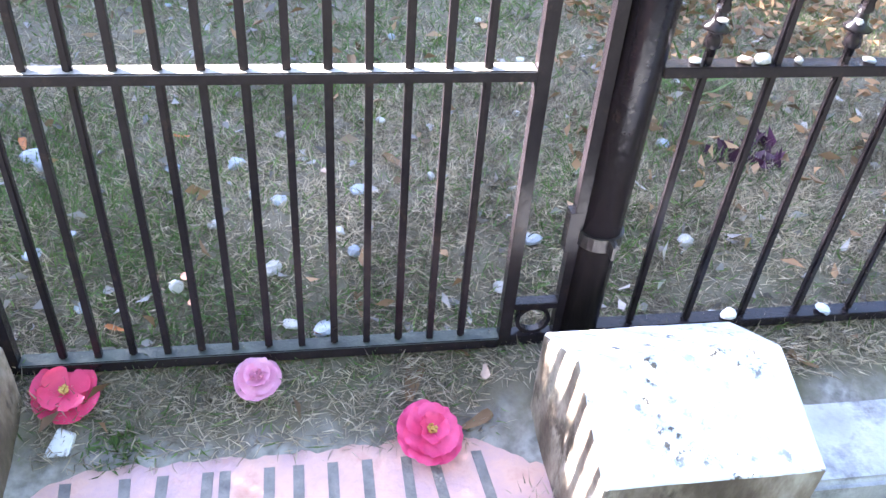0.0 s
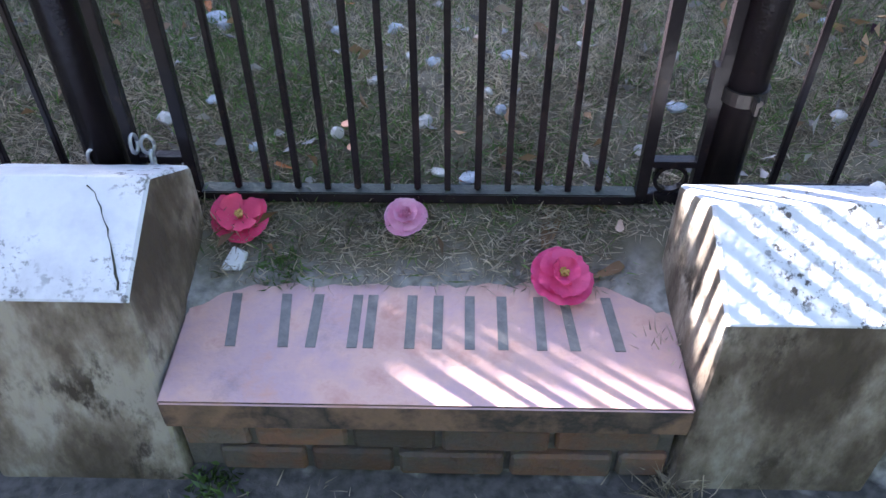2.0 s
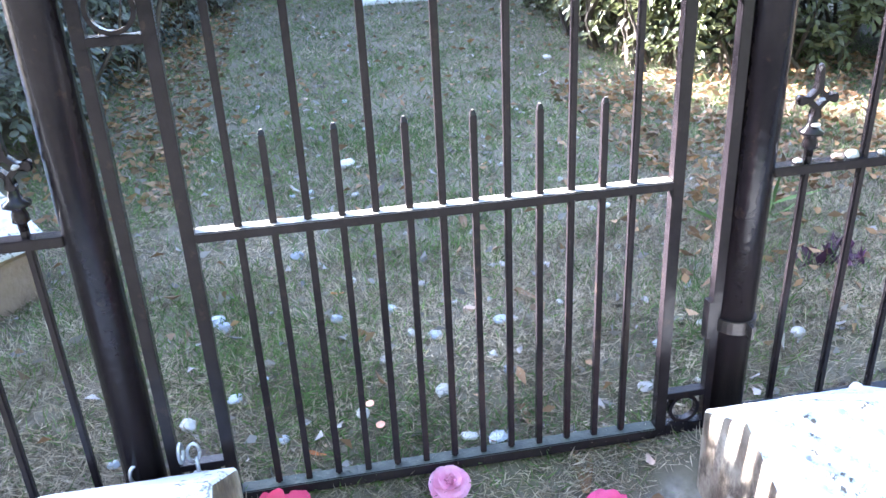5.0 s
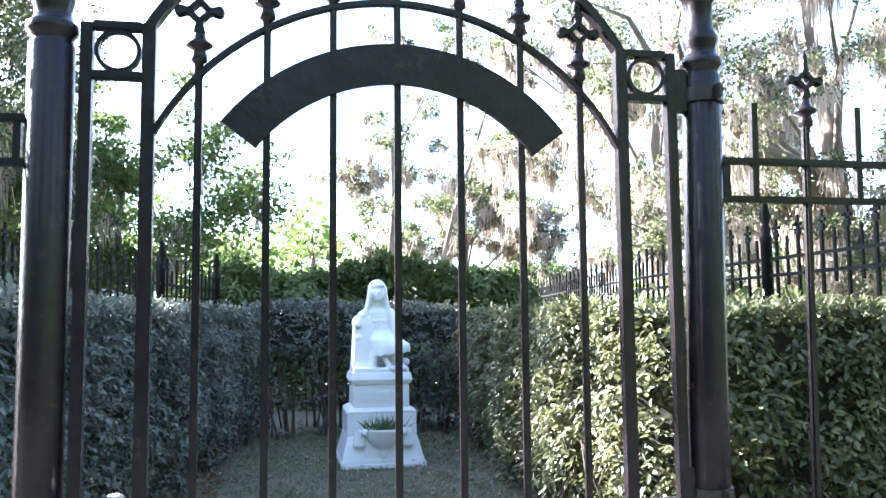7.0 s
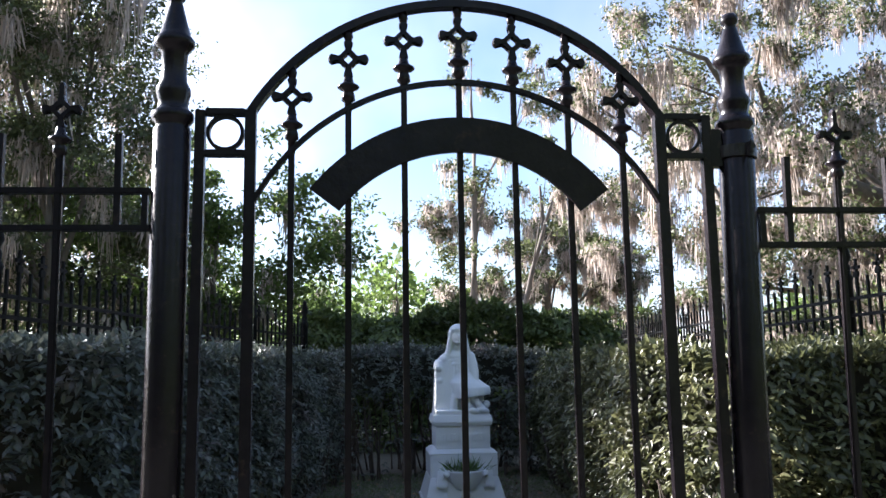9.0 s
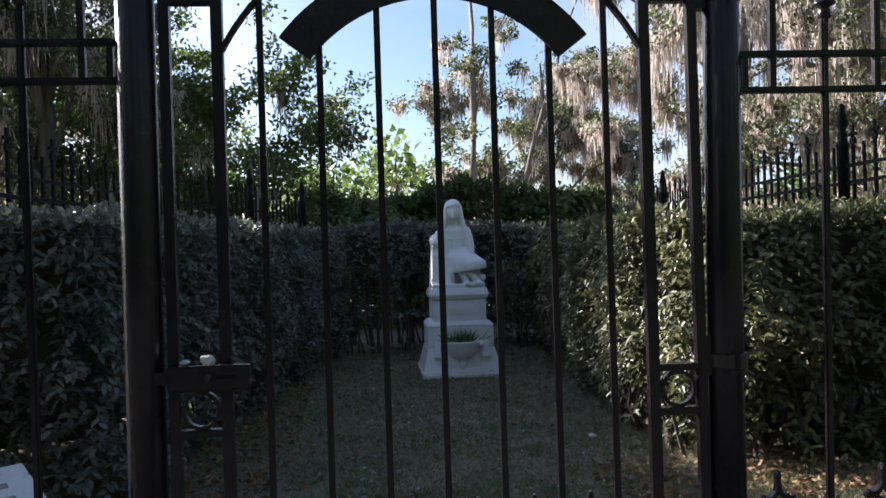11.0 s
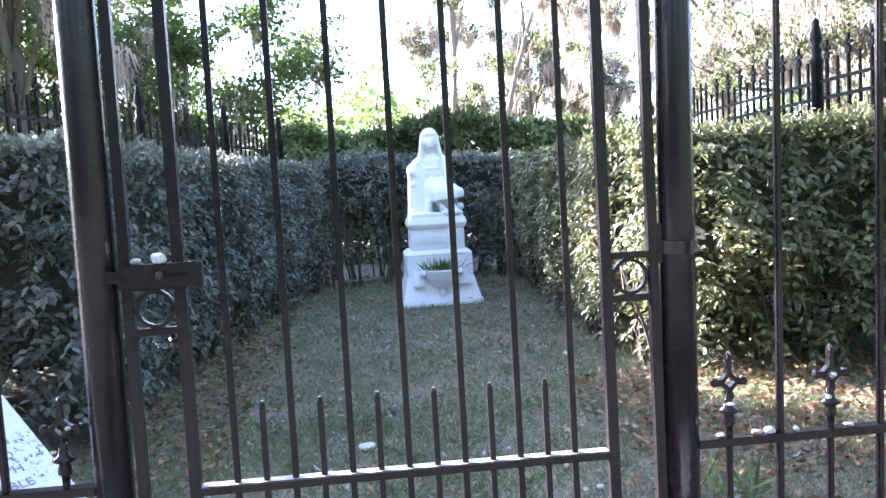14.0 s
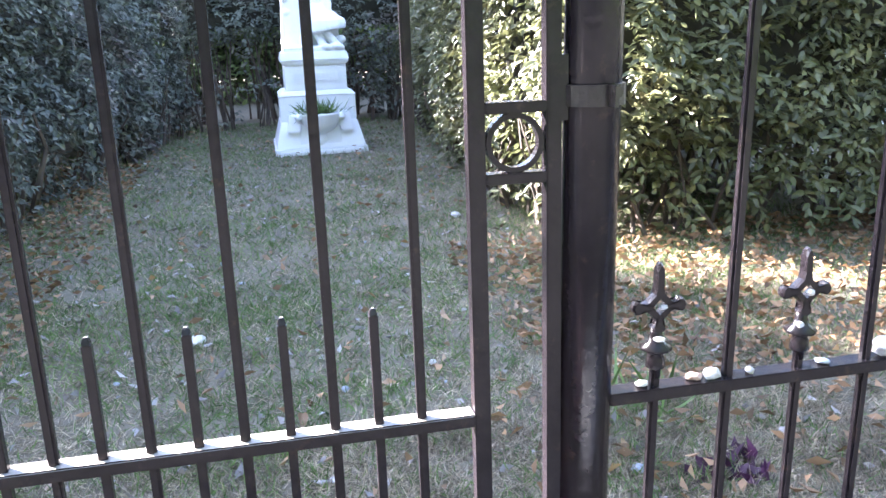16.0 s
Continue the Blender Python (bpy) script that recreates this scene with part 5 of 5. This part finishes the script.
for i, (x, y, kind, r) in enumerate(LAWN_STONES):
    pebble(x, y, float(ground_z(x, y)) + r * 0.25 + 0.004, r, kind, {"pale": "pale rounded pebble lying in the grass", "grey": "blue-grey pebble lying in the grass", "tan": "tan pebble lying in the grass"}[kind], "pebbles on the lawn", i)
rng = np.random.default_rng(61)
for i in range(34):
    x, y = rng.uniform(-0.7, 1.1), rng.uniform(0.05, 2.6)
    r = rng.uniform(0.006, 0.014)
    kind = ("grey", "pale", "grey", "tan")[i % 4]
    pebble(x, y, float(ground_z(x, y)) + r * 0.25 + 0.004, r, kind, {"pale": "small pale pebble lying in the grass", "grey": "small blue-grey pebble lying in the grass", "tan": "small tan pebble lying in the grass"}[kind], "pebbles on the lawn", 40 + i)
for i, (x, kind, r) in enumerate(((0.735, "tan", 0.014), (0.765, "pale", 0.017), (0.822, "pale", 0.010), (0.94, "grey", 0.011), (1.055, "pale", 0.032), (1.15, "pale", 0.017), (1.19, "pale", 0.014), (1.24, "pale", 0.011), (0.655, "pale", 0.012), (1.34, "grey", 0.013))):
    pebble(x, 0.0, 0.610 + r * 0.36, r * 0.86, kind, {"pale": "white stone placed on the fence rail", "grey": "grey stone placed on the fence rail", "tan": "tan stone placed on the fence rail"}[kind], "stones on the fence rail", 80 + i)
for i, (x, z) in enumerate(((0.663, 0.682), (0.690, 0.728), (0.878, 0.680), (0.913, 0.727), (1.103, 0.682), (-0.672, 0.70), (-0.665, 0.745), (-0.90, 0.70))):
    pebble(x + 0.012 * (-1) ** i, -0.012, z, 0.0075, "pale", "small white stone wedged in an iron cross", "stones on the iron crosses", 95 + i)
for x, r, s in ((-0.499, 0.014, 120), (-0.455, 0.019, 121)):
    pebble(x, -0.022, 1.052 + r * 0.5, r, "pale" if s % 2 else "grey", "weathered pebble resting on the gate latch", "pebbles on the latch", s)
for x, s in ((0.86, 131), (1.06, 132), (1.3, 133)):
    pebble(x, -0.004, 0.085 + 0.007, 0.017, "grey" if s == 132 else "pale", "rounded pebble on the bottom fence rail", "pebbles on the bottom rail", s)


def coin(x, y, mat, label, r=0.0095):
    bm = lathe([(r * 0.9, 0), (r, 0.0004), (r, 0.0012), (r * 0.9, 0.0016)], 18)
    ob = solid("coin", bm, mat, label, "coin", group="coins in the grass")
    ob.matrix_basis = pose(x, y, float(ground_z(x, y)) + 0.02, 12, -8, 0)


coin(-0.15, 0.15, COPPER, "copper coin lying in the grass")
coin(-0.135, 0.1, COPPER, "copper coin lying in the grass")
shard = hexa([(-0.018, -0.022, 0), (0.02, -0.016, 0), (0.022, 0.018, 0), (-0.004, 0.024, 0), (-0.016, -0.02, 0.012), (0.018, -0.014, 0.013), (0.02, 0.016, 0.01), (-0.004, 0.022, 0.009)])
sh = solid("stone_shard", shard, MARBLE, "broken white marble shard leaning on the soil", "stone", bevel=0.0015)
sh.matrix_basis = pose(-0.345, -0.115, -0.012, 38, 6, -8) @ Matrix.Scale(1.15, 4)
cap = lathe([(0.012, 0), (0.013, 0.012), (0.01, 0.015)], 14)
cp = solid("candle_stub", cap, PEBBLE, "small white plastic stub in the grass", "stub")
cp.matrix_basis = pose(-0.17, 0.14, 0.105, 70, 0, 30)


# ---- flowers ----
def petal(bm, m, ln, w, cup, ruffle, rng):
    n, k = 6, 6
    rows = []
    for i in range(n + 1):
        u = i / n
        half = w * (0.35 + 1.1 * u - 0.35 * u * u) * (1 if u < 0.99 else 0.72)
        rows.append([bm.verts.new(m @ Vector(((j / k - 0.5) * 2 * half, ln * u * (1 - 0.10 * (2 * j / k - 1) ** 2), cup * u * u + 0.25 * cup * (2 * j / k - 1) ** 2 * u + ruffle * rng.uniform(-1, 1) * u))) for j in range(k + 1)])
    for a, b in zip(rows, rows[1:]):
        for j in range(k):
            bm.faces.new((a[j], a[j + 1], b[j + 1], b[j]))


def camellia(label, x, y, z, r, mat, petals, tilt, seed, stamens=True):
    rng = random.Random(seed)
    f = thing("camellia", label, "flower", group="fallen flowers")
    for ringn, (count, size, up) in enumerate(petals):
        for i in range(count):
            bm = bmesh.new()
            a = 360 / count * i + 25 * ringn + rng.uniform(-8, 8)
            petal(bm, pose(0, 0, 0.004 * ringn, 0, 0, a) @ pose(0, 0, 0, up + rng.uniform(-8, 8)), r * size, r * size * 0.5, r * 0.12, r * (0.09 if mat is PETAL_HOT else 0.055), rng)
            me = finish(bm, "petal", mat, smooth=True)
            part("petal", me, None, f)
    if stamens:
        bm = bmesh.new()
        for i in range(46):
            a, d = rng.uniform(0, 6.28), r * 0.13 * math.sqrt(rng.random())
            px, py = d * math.cos(a), d * math.sin(a)
            tube([(px * 0.6, py * 0.6, 0.0), (px, py, r * 0.30), (px * 1.1, py * 1.1, r * 0.36)], [r * 0.012, r * 0.012, r * 0.03], 5, bm)
        part("stamens", bm, STAMEN, f, "yellow stamens")
    f.matrix_basis = pose(x, y, z, *tilt)
    return f


camellia("deep pink open camellia with yellow stamens lying on soil", -0.338, -0.045, 0.036, 0.056, PETAL_RED, ((6, 1.0, 2), (4, 0.8, 14)), (24, 0, 10), 1)
camellia("pale pink ruffled double camellia lying on soil", -0.021, -0.045, 0.038, 0.042, PETAL_PALE, ((8, 1.0, 2), (8, 0.88, 14), (7, 0.7, 30), (6, 0.5, 48), (5, 0.35, 66)), (24, 0, 0), 2, False)
camellia("hot pink open camellia on the edge of the step", 0.268, -0.16, 0.0, 0.06, PETAL_HOT, ((8, 1.0, -6), (6, 0.85, 6), (4, 0.6, 30)), (20, 0, 30), 3)


def big_leaf(x, y, mat, label, ln, ang, seed, dz=0.014):
    rng = random.Random(seed)
    bm = bmesh.new()
    petal(bm, pose(0, 0, 0), ln, ln * 0.2, 0.25 * ln, ln * 0.03, rng)
    ob = solid("fallen_leaf", bm, mat, label, "leaf", group="single fallen leaves", smooth=True)
    ob.matrix_basis = pose(x, y, float(ground_z(x, y)) + dz, -4, 6, ang)


for i, (x, y, mat, label, ln, ang) in enumerate(((0.36, -0.02, LITTER, "curled brown fallen leaf on soil", 0.05, 60), (0.385, -0.04, PEBBLE_TAN, "pale yellow fallen leaf", 0.045, 170), (0.24, -0.09, LITTER, "long grey-brown fallen leaf", 0.085, -15), (0.33, -0.14, LITTER, "dry tan fallen leaf on grass", 0.06, -70),
                                                 (-0.25, 0.06, LEAF_ORANGE, "orange fallen leaf on the grass", 0.036, 80), (-0.5, 0.52, LEAF_ORANGE, "orange fallen leaf on the grass", 0.04, 20), (0.11, 0.035, LEAF_ORANGE, "orange fallen leaf on the grass", 0.03, 95), (0.17, 0.06, LITTER, "long tan fallen leaf", 0.06, 5),
                                                 (0.30, 0.42, LITTER, "dry tan fallen leaf on grass", 0.07, 60), (0.2, 0.85, LITTER, "dry tan fallen leaf on grass", 0.06, 0), (-0.17, 0.56, LEAF_ORANGE, "orange fallen leaf on the grass", 0.035, 110), (1.0, 0.25, LITTER, "dry tan fallen leaf on grass", 0.06, 30), (1.02, -0.1, LITTER, "grey-green fallen leaf on the soil", 0.06, 60))):
    big_leaf(x, y, mat, label, ln, ang, i)


def tuft(name, label, category, x, y, n, spread, ln, w, mat, seed, up=0.5):
    rng = np.random.default_rng(seed)
    t = thing(name, label, category, kind="stuff")
    px, py = x + rng.normal(0, spread, n), y + rng.normal(0, spread * 0.7, n)
    p = on_ground(px, py, -0.002)
    part("blades", leaf_mesh("blades", p, rng.normal(0, 0.6, (n, 3)) + [0, 0, up], ln, w, mat, rng), None, t)


tuft("moss_sprig", "green feathery sprig lying on the soil", "sprig", -0.25, -0.12, 260, 0.03, 0.03, 0.005, GRASS_GREEN, 71, 0.2)
tuft("purple_plant", "small purple-leaved plant in the lawn", "plant", 1.1, 0.45, 46, 0.045, 0.06, 0.028, PURPLE, 72, 0.3)
tuft("strap_leaves", "tuft of pale strap leaves at the hedge foot", "plant", 1.0, 0.72, 60, 0.06, 0.17, 0.01, GRASS_GREEN, 73, 0.35)
tuft("weeds", "straggling weeds beside the step", "weeds", 0.45, -0.45, 120, 0.03, 0.09, 0.004, GRASS_DRY, 74, 0.4)
tuft("weeds", "green weeds at the foot of the bricks", "weeds", -0.36, -0.44, 120, 0.03, 0.03, 0.008, GRASS_GREEN, 75, 0.4)
tuft("weeds", "dry stalks at the end of the step", "weeds", 0.435, -0.30, 140, 0.025, 0.06, 0.003, GRASS_DRY, 76, 0.25)
